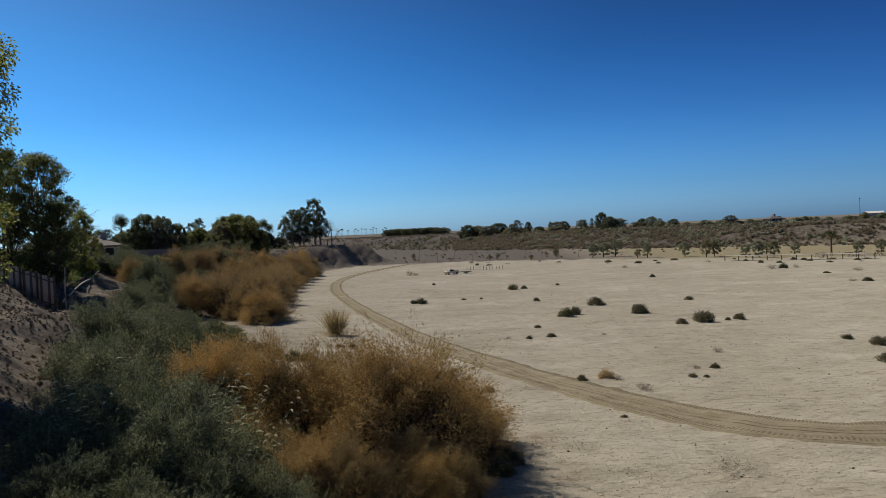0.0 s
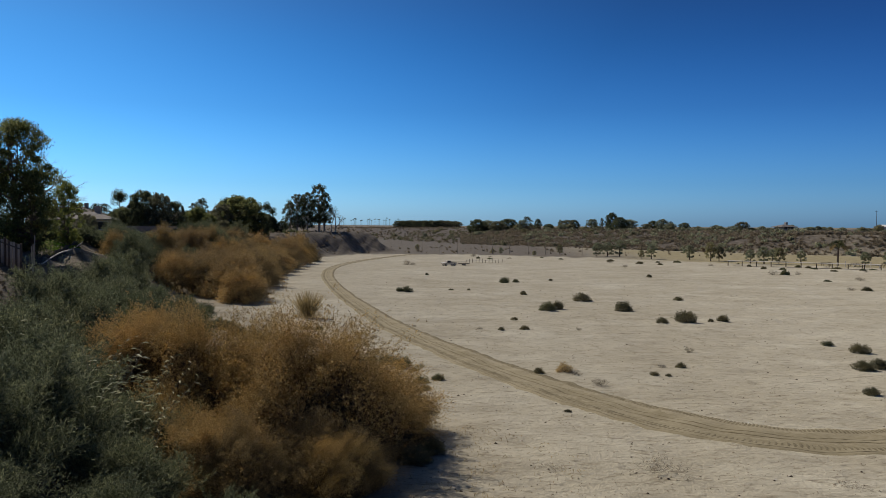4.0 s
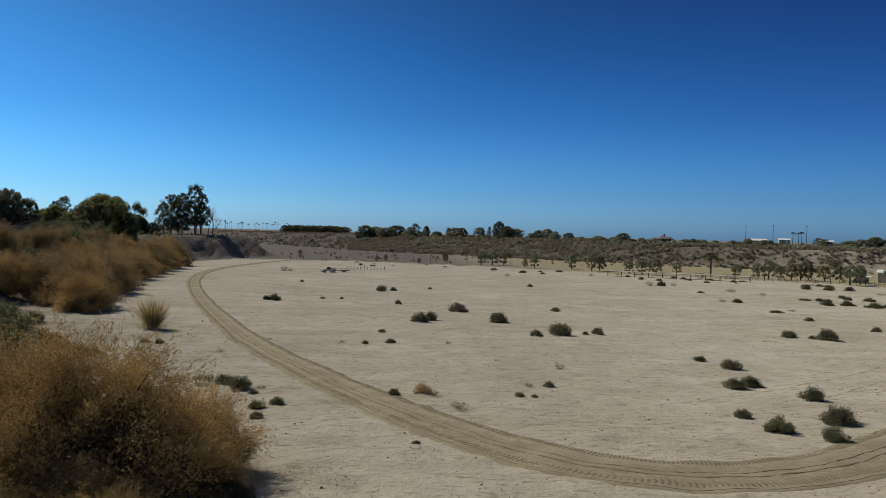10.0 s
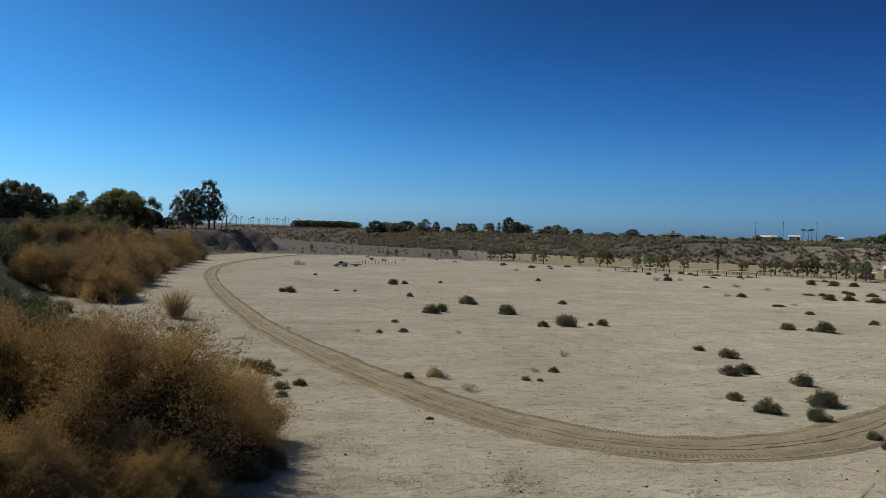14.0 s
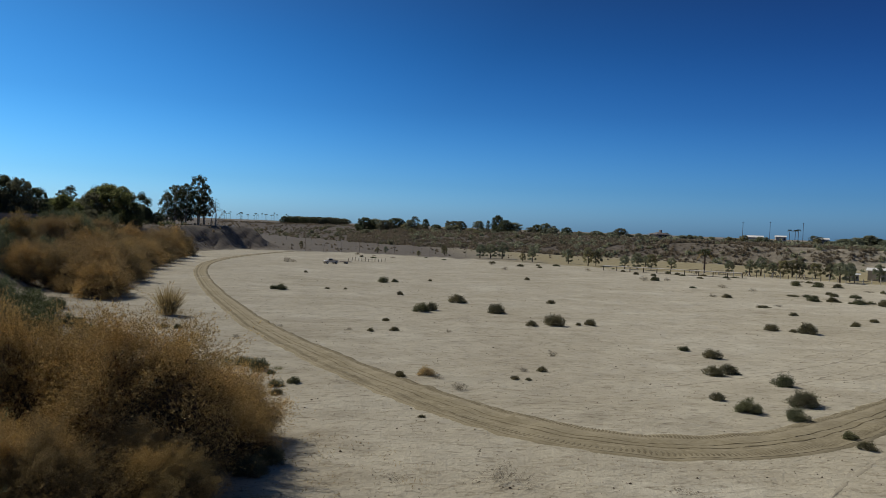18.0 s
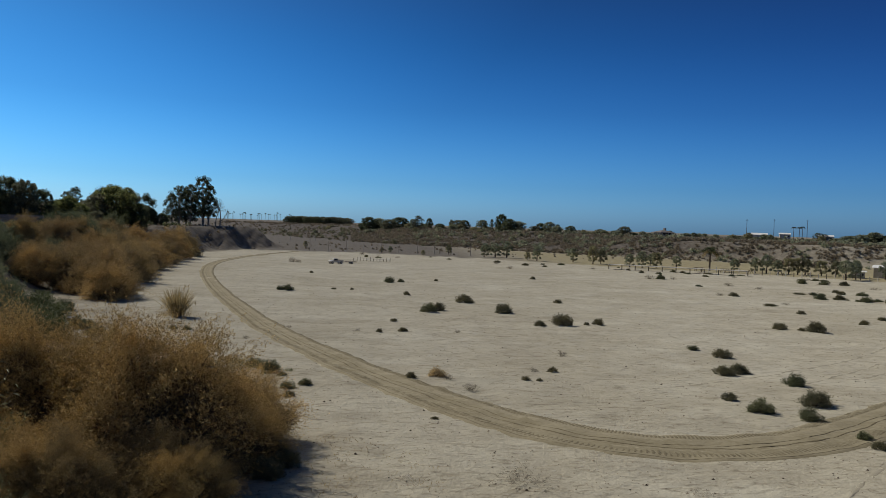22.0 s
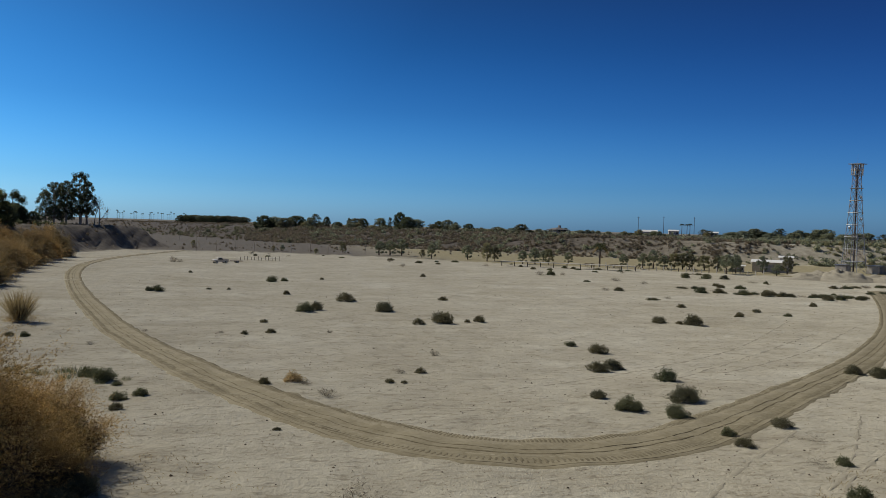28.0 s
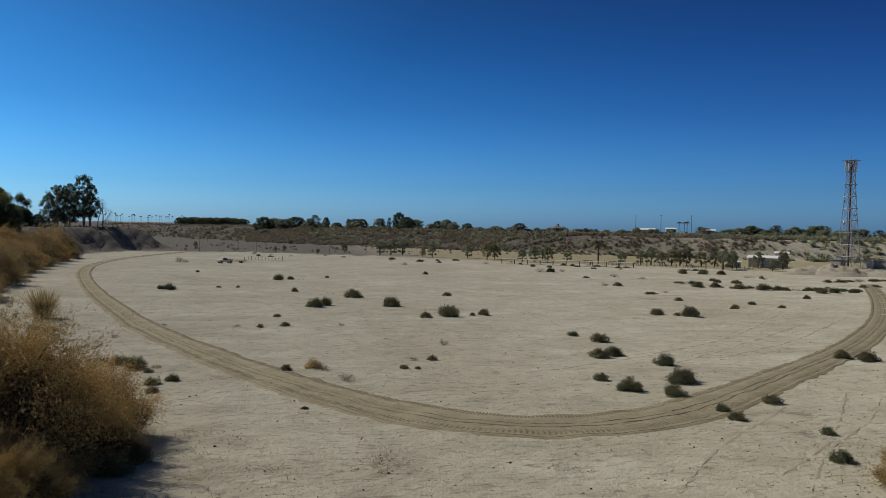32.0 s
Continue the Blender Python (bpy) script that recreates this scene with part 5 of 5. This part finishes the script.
# black mesh fence with a sagging pale top pipe, from the board fence's corner along the lawn
MESH_LINE = [(-32.0, 52.3), (-34.2, 57.5), (-36.2, 63), (-38.0, 69), (-39.2, 72.5), (-41.0, 78.5)]
line, way, at = smooth_line(MESH_LINE, 0.5)
zs = np.interp(at, [0, at[-1] * 0.5, at[-1]], ground_z(*line[[0, len(at) // 2, -1]].T))
mesh_fence = stand("mesh_fence", [], pose(0, 0, 0), "black mesh fence with a bent pale top pipe beside the lawn", "fence")
n = len(line)
lo, hi = np.c_[line, zs - 0.2], np.c_[line, zs + 0.75 + 0.06 * np.sin(at * 1.3)]
screen = Geo().quads(np.concatenate([lo, hi, lo + (0.03, 0, 0), hi + (0.03, 0, 0)]), [(k, k + 1, n + k + 1, n + k) for k in range(n - 1)] + [(2 * n + k, 2 * n + k + 1, 3 * n + k + 1, 3 * n + k) for k in range(n - 1)])
part("screen", screen.mesh("screen", BLACK_MESH), mesh_fence)
part("pipe", Geo().tube(np.c_[line + (0.35, 0.0), zs + 0.45 + 0.12 * np.sin(at * 0.45 + 1)], 0.06, 7).mesh("pipe", PALE_WOOD, True), mesh_fence, "pale bent pipe")
for k in range(0, n, 5):
    part("post", Geo().tube([(*line[k], zs[k] - 0.3), (*line[k], zs[k] + 0.9)], 0.04, 6).mesh("post", DARK_WOOD), mesh_fence)
for k in range(3):
    x, y = -31.4 - 0.6 * k, 52.2 + 1.2 * k
    stand("leaning_pole", [("pole", Geo().tube([(0, 0, -0.2), (0.05 * (k - 1), 0.05, 1.1), (0.12 * (k - 1), 0.1, 2.2)], 0.04, 6).mesh("pole", GREY_WOOD))], on_ground(x, y, 30 * k), "leaning pale pole at the fence corner", "pole", "leaning poles")

# lawn with its blades, hedge behind it
lrng = np.random.default_rng(12)
lx, ly = lrng.uniform(-50, -38, 26000), lrng.uniform(60, 82, 26000)
keep = ((lx + 43.5) / 4.6) ** 2 + ((ly - 71.5) / 8) ** 2 < 1
lx, ly = lx[keep], ly[keep]
lawn_base = np.c_[lx, ly, ground_z(lx, ly)]
tagged(new("lawn", Geo().blades(lawn_base, lrng.normal(size=lawn_base.shape) * 0.4 + (0, 0, 0.8), 0.22, 0.1, 0.3, lrng).mesh("lawn", LAWN)), "bright green mown garden lawn", "lawn", kind="stuff")
HEDGE = shrub(400, 1.6, 1.9, 7000, 0.2, 0.06, TREE_DARK, lobes=26, up=0.3, bend=0.1)
for k in range(7):
    stand("hedge", [("woody_base", HEDGE[0]), ("foliage", HEDGE[1])], on_ground(-54 + 2.2 * k, 80 + 0.7 * k, k * 77, 1.0), "clipped dark hedge behind the lawn", "hedge", "garden hedge")
for k in range(6):
    stand("garden_shrub", [("woody_base", HEDGE[0]), ("foliage", HEDGE[1])], on_ground(-37.4 - 0.9 * k, 57.6 + 1.0 * k, k * 51, 0.55), "low leafy shrub behind the fence", "shrub", "garden shrubs")


def house(x, y, turn, wide, deep, high, wall, roof, windows=3):
    """A single-storey house: walls with real window and door openings framed on, and a hipped roof with eaves."""
    top = stand("house", [], pose(x, y, gz(x, y) - 0.1, 0, 0, turn), "low single-storey house with a hipped shingle roof among trees", "house", "bank houses")
    part("wall", Geo().box(-wide / 2, -deep / 2, 0, wide / 2, deep / 2, high).mesh("wall", wall), top)
    e, r = 0.7, min(wide, deep) * 0.24
    v = [(-wide / 2 - e, -deep / 2 - e, high), (wide / 2 + e, -deep / 2 - e, high), (wide / 2 + e, deep / 2 + e, high), (-wide / 2 - e, deep / 2 + e, high),
         (-wide / 2 + deep / 2, 0, high + r), (wide / 2 - deep / 2, 0, high + r)]
    v += [(a, b, c + 0.16) for a, b, c in v[:4]]
    part("roof", Geo().add(v, [(6, 7, 5), (6, 5, 4), (8, 9, 4), (8, 4, 5), (7, 8, 5), (9, 6, 4), (0, 2, 1), (0, 3, 2), (0, 1, 7), (0, 7, 6), (1, 2, 8), (1, 8, 7), (2, 3, 9), (2, 9, 8), (3, 0, 6), (3, 6, 9)]).mesh("roof", roof), top)
    for k in range(windows):
        wx = -wide / 2 + wide * (k + 0.5) / windows
        win = part("window", Geo().box(-0.85, -0.05, 0, 0.85, 0.05, 1.3).mesh("window", WHITE), top, "", pose(wx, -deep / 2, 1.0))
        part("pane", Geo().box(-0.75, -0.07, 0.1, 0.75, 0.04, 1.2).mesh("pane", GLASS), win)
    door = part("door", Geo().box(-0.5, -0.06, 0, 0.5, 0.05, 2.05).mesh("door", DARK_WOOD), top, "", pose(-wide / 2 + wide / windows, -deep / 2, 0.02))
    part("chimney", Geo().box(-0.4, -0.4, 0, 0.4, 0.4, 2.0).mesh("chimney", BLOCK), top, "", pose(wide * 0.2, 0.6, high + r - 1.2))
    return top


house(-82, 158, 30, 16, 10, 2.9, STUCCO, ROOF)
house(-66, 160, 25, 12, 8, 2.6, STUCCO, ROOF_TAN)
house(-74, 205, 20, 15, 9, 2.8, STUCCO, ROOF)
house(-55.1, 109.6, 18, 6.5, 5, 2.4, STUCCO, ROOF)
house(111, 284, 20, 5.5, 4, 1.9, STUCCO, ROOF, 2)


def shed(x, y, turn, wide, deep, high, label):
    top = stand("white_shed", [], pose(x, y, gz(x, y) - 0.1, 0, 0, turn), label, "building", "white buildings")
    part("wall", Geo().box(-wide / 2, -deep / 2, 0, wide / 2, deep / 2, high).mesh("wall", DUSTY), top)
    w, d, r = wide / 2 + 0.3, deep / 2 + 0.3, deep * 0.14
    v = [(-w, -d, high), (w, -d, high), (w, d, high), (-w, d, high), (-w, 0, high + r), (w, 0, high + r)]
    part("roof", Geo().add(v, [(0, 1, 5), (0, 5, 4), (2, 3, 4), (2, 4, 5), (1, 2, 5), (3, 0, 4), (0, 2, 1), (0, 3, 2)]).mesh("roof", WHITE), top)
    part("door", Geo().box(-wide * 0.12, -deep / 2 - 0.04, 0.05, wide * 0.12, -deep / 2 + 0.05, high * 0.75).mesh("door", STEEL), top)
    part("window", Geo().box(wide * 0.25, -deep / 2 - 0.03, high * 0.4, wide * 0.4, -deep / 2 + 0.05, high * 0.75).mesh("window", GLASS), top)


shed(96.6, 135.2, -40, 6.2, 3.4, 2.0, "small white building beside the trees near the tower")
shed(101, 136.6, -40, 2.2, 2.2, 2.9, "narrow white tank house near the tower")
shed(88.4, 133, -35, 1.9, 1.6, 1.3, "white pump box on the far shore")
shed(241, 462, -25, 9, 8, 2.9, "long white farm building on the plain")
shed(254, 456, -25, 6, 6, 2.9, "white farm building on the plain")
shed(274, 446, -25, 8, 6, 2.9, "white farm building on the plain")
shed(215, 170, -60, 10, 6, 2.4, "white building beyond the tower")


def lattice_tower(x, y, turn, high, foot, head):
    """A four-legged steel mast with cross bracing, platforms, aerials and a cabin at its foot."""
    top = stand("radio_tower", [], pose(x, y, gz(x, y) - 0.05, 0, 0, turn), "four-legged steel lattice radio tower with red and grey bands and aerials", "tower")
    bays = 9

    def half(k):
        u = k / bays
        return foot * (1 - u) ** 1.35 + head

    sign = [(-1, -1), (1, -1), (1, 1), (-1, 1)]
    for sx, sy in sign:
        part("leg", Geo().tube([(sx * half(k), sy * half(k), high * k / bays) for k in range(bays + 1)], 0.075, 6).mesh("leg", STEEL), top)
    for k in range(bays):
        g = Geo()
        a, b, z0, z1 = half(k), half(k + 1), high * k / bays, high * (k + 1) / bays
        for (px, py), (qx, qy) in zip(sign, sign[1:] + sign[:1]):
            g.tube([(px * a, py * a, z0), (qx * b, qy * b, z1)], 0.032, 4)
            g.tube([(qx * a, qy * a, z0), (px * b, py * b, z1)], 0.032, 4)
            g.tube([(px * b, py * b, z1), (qx * b, qy * b, z1)], 0.04, 4)
        part("bracing", g.mesh("bracing", RED_STEEL if k % 2 else STEEL), top, "faded red bracing" if k % 2 else "")
    for h, w in ((high, head + 0.75), (high * 0.9, half(8.1) + 0.3), (high * 0.78, half(7) + 0.25)):
        part("platform", Geo().box(-w, -w, h - 0.06, w, w, h + 0.06).mesh("platform", STEEL), top)
    for k in range(1, 8):   # a rim of angle iron at each bay
        w, z = half(k) + 0.12, high * k / bays
        part("ring", Geo().tube([(-w, -w, z), (w, -w, z), (w, w, z), (-w, w, z), (-w, -w, z)], 0.06, 4).mesh("ring", STEEL), top)
    part("cable_run", Geo().box(-0.16, -0.1, 0.2, 0.16, 0.1, high - 0.4).mesh("cable_run", DARK_WOOD), top, "dark bundle of cables up the middle")
    for k in range(14):
        a = k * 0.449
        part("aerial", Geo().box(-0.1, -0.06, 0, 0.1, 0.06, 1.25).mesh("aerial", WHITE if k % 3 else STEEL), top, "white panel aerial" if k % 3 else "", pose((head + 0.5) * math.cos(a), (head + 0.5) * math.sin(a), high - 1.35 - 0.8 * (k % 2), 0, 0, math.degrees(a)))
    for k in range(5):   # whip aerials round the lower bays
        w = half(2) + 0.35
        part("whip_aerial", Geo().tube([(w * math.cos(k * 1.3), w * math.sin(k * 1.3), high * 0.17), (w * math.cos(k * 1.3), w * math.sin(k * 1.3), high * 0.17 + 2.2)], 0.045, 5).mesh("whip_aerial", WHITE), top, "white whip aerial")
    for h, a in ((high * 0.7, -20), (high * 0.42, 165), (high * 0.5, -25), (high * 0.62, 100)):
        w = half(h / high * bays) + 0.3
        part("dish", Geo().lathe([(0.02, 0.16), (0.2, 0.13), (0.32, 0.04), (0.33, -0.04), (0.2, -0.08), (0.02, -0.1)], 14).mesh("dish", STEEL, True), top, "round dish aerial", pose(w * math.cos(radians(a)), w * math.sin(radians(a)), h, 90, 0, a + 90))
    part("spike", Geo().tube([(0, 0, high), (0, 0, high + 2.0)], [0.03, 0.01], 4).mesh("spike", STEEL), top)
    part("ladder", Geo().tube([(0.2, 0, 0), (0.2, 0, high)], 0.05, 4).tube([(-0.2, 0, 0), (-0.2, 0, high)], 0.05, 4).mesh("ladder", STEEL), top)
    return top


lattice_tower(115.8, 136.2, 20, 21.5, 1.2, 0.5)
for x, y, w in ((114, 136.9, 1.8), (119.2, 134.2, 2.1), (122, 132.8, 2.5)):
    stand("equipment_cabin", [("body", Geo().box(-w / 2, -1.1, 0, w / 2, 1.1, 1.6).mesh("body", BLOCK if w < 2 else DUSTY)), ("roof", Geo().box(-w / 2 - 0.15, -1.25, 1.6, w / 2 + 0.15, 1.25, 1.72).mesh("roof", STEEL)),
                              ("door", Geo().box(-0.4, -1.13, 0.05, 0.4, -1.05, 1.45).mesh("door", STEEL))], on_ground(x, y, 20), "small equipment cabin at the tower's foot", "cabin", "tower cabins")

# sand heaps beside the tower
for k, (x, y, w, h) in enumerate(((90, 114.5, 7, 0.9), (95, 114, 10, 1.5), (101, 112, 10, 0.9), (96, 120, 8, 1.0))):
    g, rng = Geo(), np.random.default_rng(70 + k)
    rad, ang = np.linspace(0, 1, 24), np.arange(28) * 2 * np.pi / 28
    R, A = np.meshgrid(rad, ang, indexing="ij")
    hx, hy = R * np.cos(A) * w, R * np.sin(A) * w * 0.6
    hz = h * np.cos(R * np.pi / 2) ** 1.3 + 0.3 * h * waves(hx, hy, 4.2, 70 + k) * (1 - R) ** 0.7 + 0.12 * h * waves(hx, hy, 1.5, 80 + k) * (1 - R) - 0.12
    q = [(i * 28 + j, i * 28 + (j + 1) % 28, (i + 1) * 28 + (j + 1) % 28, (i + 1) * 28 + j) for i in range(23) for j in range(28)]
    g.quads(np.stack([hx, hy, hz], -1).reshape(-1, 3), q)
    stand("sand_heap", [("mound", g.mesh("mound", DIRT, True))], on_ground(x, y, 20 + 30 * k, 1, 0.0), "weathered heap of pale sand near the tower", "sand heap", "sand heaps")

# ---- far shore: pickup, trailer, posts, jetty, boardwalk ----


def wheel(x, y, r, parent):
    turn = pose(0, 0, 0, 90, 0, 0)
    w = part("wheel", Geo().lathe([(0.03, -0.11), (r * 0.62, -0.11), (r, -0.09), (r, 0.09), (r * 0.62, 0.11), (0.03, 0.11)], 16, turn).mesh("wheel", TYRE, True), parent, "", pose(x, y, r))
    part("rim", Geo().lathe([(0.02, -0.125), (r * 0.55, -0.12), (r * 0.6, -0.1), (r * 0.6, 0.1), (r * 0.55, 0.12), (0.02, 0.125)], 12, turn).mesh("rim", STEEL), w)


pickup = stand("pickup_truck", [], on_ground(-4.4, 134.5, 30, 0.55, 0.0), "small dusty white utility truck parked on the flat", "truck")
part("body", Geo().box(-2.3, -0.85, 0.45, 2.3, 0.85, 0.95, taper=0.05).mesh("body", DUSTY), pickup)
part("cab", Geo().box(-1.2, -0.8, 0.93, 0.6, 0.8, 1.65, taper=0.22).mesh("cab", DUSTY), pickup)
part("windscreen", Geo().box(-1.0, -0.83, 1.05, 0.4, 0.83, 1.5, taper=0.14).mesh("windscreen", GLASS), pickup)
part("bonnet", Geo().box(-2.25, -0.78, 0.93, -1.2, 0.78, 1.08, taper=0.06).mesh("bonnet", WHITE), pickup)
for sy in (-1, 1):
    part("bed_side", Geo().box(0.6, sy * 0.8 - 0.04, 0.9, 2.28, sy * 0.8 + 0.04, 1.25).mesh("bed_side", DUSTY), pickup)
    part("headlight", Geo().box(-2.33, sy * 0.6 - 0.12, 0.7, -2.27, sy * 0.6 + 0.12, 0.86).mesh("headlight", GLASS), pickup)
    for wx in (-1.5, 1.5):
        wheel(wx, sy * 0.82, 0.38, pickup)
trailer = stand("trailer", [], on_ground(-1.9, 135.4, 20, 0.6, 0.0), "low dark flat trailer behind the pickup", "trailer")
part("deck", Geo().box(-1.5, -0.8, 0.5, 1.5, 0.8, 0.66).mesh("deck", DARK_WOOD), trailer)
part("drawbar", Geo().tube([(-1.5, 0, 0.5), (-2.3, 0, 0.45)], 0.05, 5).mesh("drawbar", STEEL), trailer)
part("side_rail", Geo().tube([(-1.5, -0.75, 0.66), (-1.5, -0.75, 1.1), (1.5, -0.75, 1.1), (1.5, -0.75, 0.66)], 0.03, 5).mesh("side_rail", STEEL), trailer)
for sy in (-1, 1):
    wheel(0.1, sy * 0.85, 0.33, trailer)

jetty = stand("jetty", [], pose(-1.5, 146, gz(-1, 146), 0, 0, -6) @ Matrix.Diagonal((0.55, 1, 0.6, 1)), "broken low wooden jetty stranded on the dry bed", "jetty")
for k in range(12):
    part("post", Geo().tube([(k * 1.1, 0.5 * (k % 2), -0.3), (k * 1.1 + 0.05, 0.5 * (k % 2), 0.9 + 0.4 * ((k * 7) % 3) / 2)], 0.08, 6).mesh("post", DARK_WOOD), jetty)
for k in range(4):
    part("plank", Geo().box(k * 3.0, 0.1, 0.66, k * 3.0 + 2.9, 0.45, 0.72).mesh("plank", PALE_WOOD), jetty)
POST = [Geo().tube([(0, 0, -0.4), (0.02, 0, h / 2), (0.03, 0, h)], [0.07, 0.06, 0.05], 7).mesh("post", GREY_WOOD) for h in (3.0, 2.4)]
for k in range(11):
    x = -12 + 4.2 * k
    stand("wooden_post", [("post", POST[k % 2])], on_ground(x, 188 - 0.12 * k + 2 * (k % 3), k * 40), "lone grey wooden post at the flat's far edge", "post", "far posts")
boardwalk = stand("boardwalk", [], pose(45.5, 142.5, gz(46, 142), 0, 0, -30), "long pale plank boardwalk on low posts along the far shore", "boardwalk")
for k in range(20):
    part("plank", Geo().box(k * 1.2, -0.8, 0.78, k * 1.2 + 1.17, 0.8, 0.86).mesh("plank", PALE_WOOD), boardwalk)
for k in range(11):
    part("post", Geo().tube([(k * 2.4 - 0.0 + 0.1, -0.6, -0.3), (k * 2.4 + 0.1, -0.6, 0.8)], 0.08, 6).mesh("post", DARK_WOOD), boardwalk)
for k in range(24):
    x = 62 + 1.1 * k
    stand("low_post", [("post", Geo().tube([(0, 0, -0.3), (0, 0, 0.75 + 0.2 * (k % 3))], 0.07, 6).mesh("post", PALE_WOOD if k % 4 else DARK_WOOD))], on_ground(x, 139.5 - 0.62 * (x - 62), 0), "low shore post beside the park trees", "post", "park posts")
for k in range(5):
    x = 63 + 4 * k
    t = stand("picnic_table", [], on_ground(x, 143 - 0.6 * (x - 63), 20 * k), "brown picnic table under the park trees", "table", "picnic tables")
    part("top", Geo().box(-0.9, -0.35, 0.72, 0.9, 0.35, 0.77).mesh("top", DARK_WOOD), t)
    for sy in (-0.65, 0.65):
        part("bench", Geo().box(-0.9, sy - 0.13, 0.42, 0.9, sy + 0.13, 0.46).mesh("bench", DARK_WOOD), t)
    for sx in (-0.6, 0.6):
        part("leg", Geo().tube([(sx, -0.6, -0.02), (sx, -0.2, 0.72), (sx, 0.2, 0.72), (sx, 0.6, -0.02)], 0.04, 5).mesh("leg", DARK_WOOD), t)
POLE = [("pole", Geo().tube([(0, 0, -0.5), (0, 0, 13)], [0.17, 0.11], 7).mesh("pole", DARK_WOOD)), ("crossarm", Geo().box(-1.1, -0.06, 12.2, 1.1, 0.06, 12.35).mesh("crossarm", DARK_WOOD))]
for x, y in ((252, 500), (267, 493), (284, 483)):
    stand("utility_pole", POLE, on_ground(x, y, 20, 1.0, 0.0), "wooden utility pole on the plain", "pole", "utility poles")
# wire fence on the low field beyond the flat
for k in range(16):
    x = -70 + 9 * k
    stand("fence_post", [("post", Geo().tube([(0, 0, -0.3), (0, 0, 1.7)], 0.07, 5).mesh("post", GREY_WOOD))], on_ground(x, 300 - 0.25 * (x + 70), 0), "thin post of a field fence", "post", "field fence posts")

# ---- clods, stones and litter ----


def scatter_lumps(name, n, area, low, high, material, seed, label, slope=None):
    rng = np.random.default_rng(seed)
    x, y = rng.uniform(area[0], area[1], n), area[2] + (area[3] - area[2]) * rng.uniform(0, 1, n) ** 1.6
    d = basin_distance(x, y)
    keep = (d < -0.5) if slope is None else (d > slope[0]) & (d < slope[1])
    keep &= waves(x, y, 6, seed) + rng.uniform(-1, 1, n) > 0
    x, y = x[keep], y[keep]
    s = rng.uniform(low, high, len(x)) * rng.uniform(0.5, 1, len(x))
    six = np.array([(1, 0, 0), (0, 1, 0), (-1, 0, 0), (0, -1, 0), (0, 0, 0.7), (0, 0, -0.5)])
    v = six[None] * s[:, None, None] * rng.uniform(0.6, 1.3, (len(x), 6, 1)) + np.stack([x, y, ground_z(x, y)], -1)[:, None]
    f = np.array([(0, 1, 4), (1, 2, 4), (2, 3, 4), (3, 0, 4), (1, 0, 5), (2, 1, 5), (3, 2, 5), (0, 3, 5)])
    faces = (f[None] + np.arange(len(x))[:, None, None] * 6).reshape(-1, 3)
    tagged(new(name, Geo().add(v.reshape(-1, 3), faces).mesh(name, material)), label, "clods", kind="stuff")


scatter_lumps("clods", 16000, (-12, 40, 15, 60), 0.015, 0.05, CLOD, 51, "small sand clods strewn over the flat")
scatter_lumps("litter", 5000, (-14, 60, 15, 100), 0.02, 0.07, TWIG, 52, "dark twig litter strewn over the flat")
scatter_lumps("stones", 9000, (-45, -8, 8, 66), 0.04, 0.14, CLOD, 53, "stones and dry clods on the bank", (0.5, 18))
scatter_lumps("stones", 22000, (-40, -8, 4, 60), 0.03, 0.1, TWIG, 54, "dark litter on the bank", (0.5, 18))
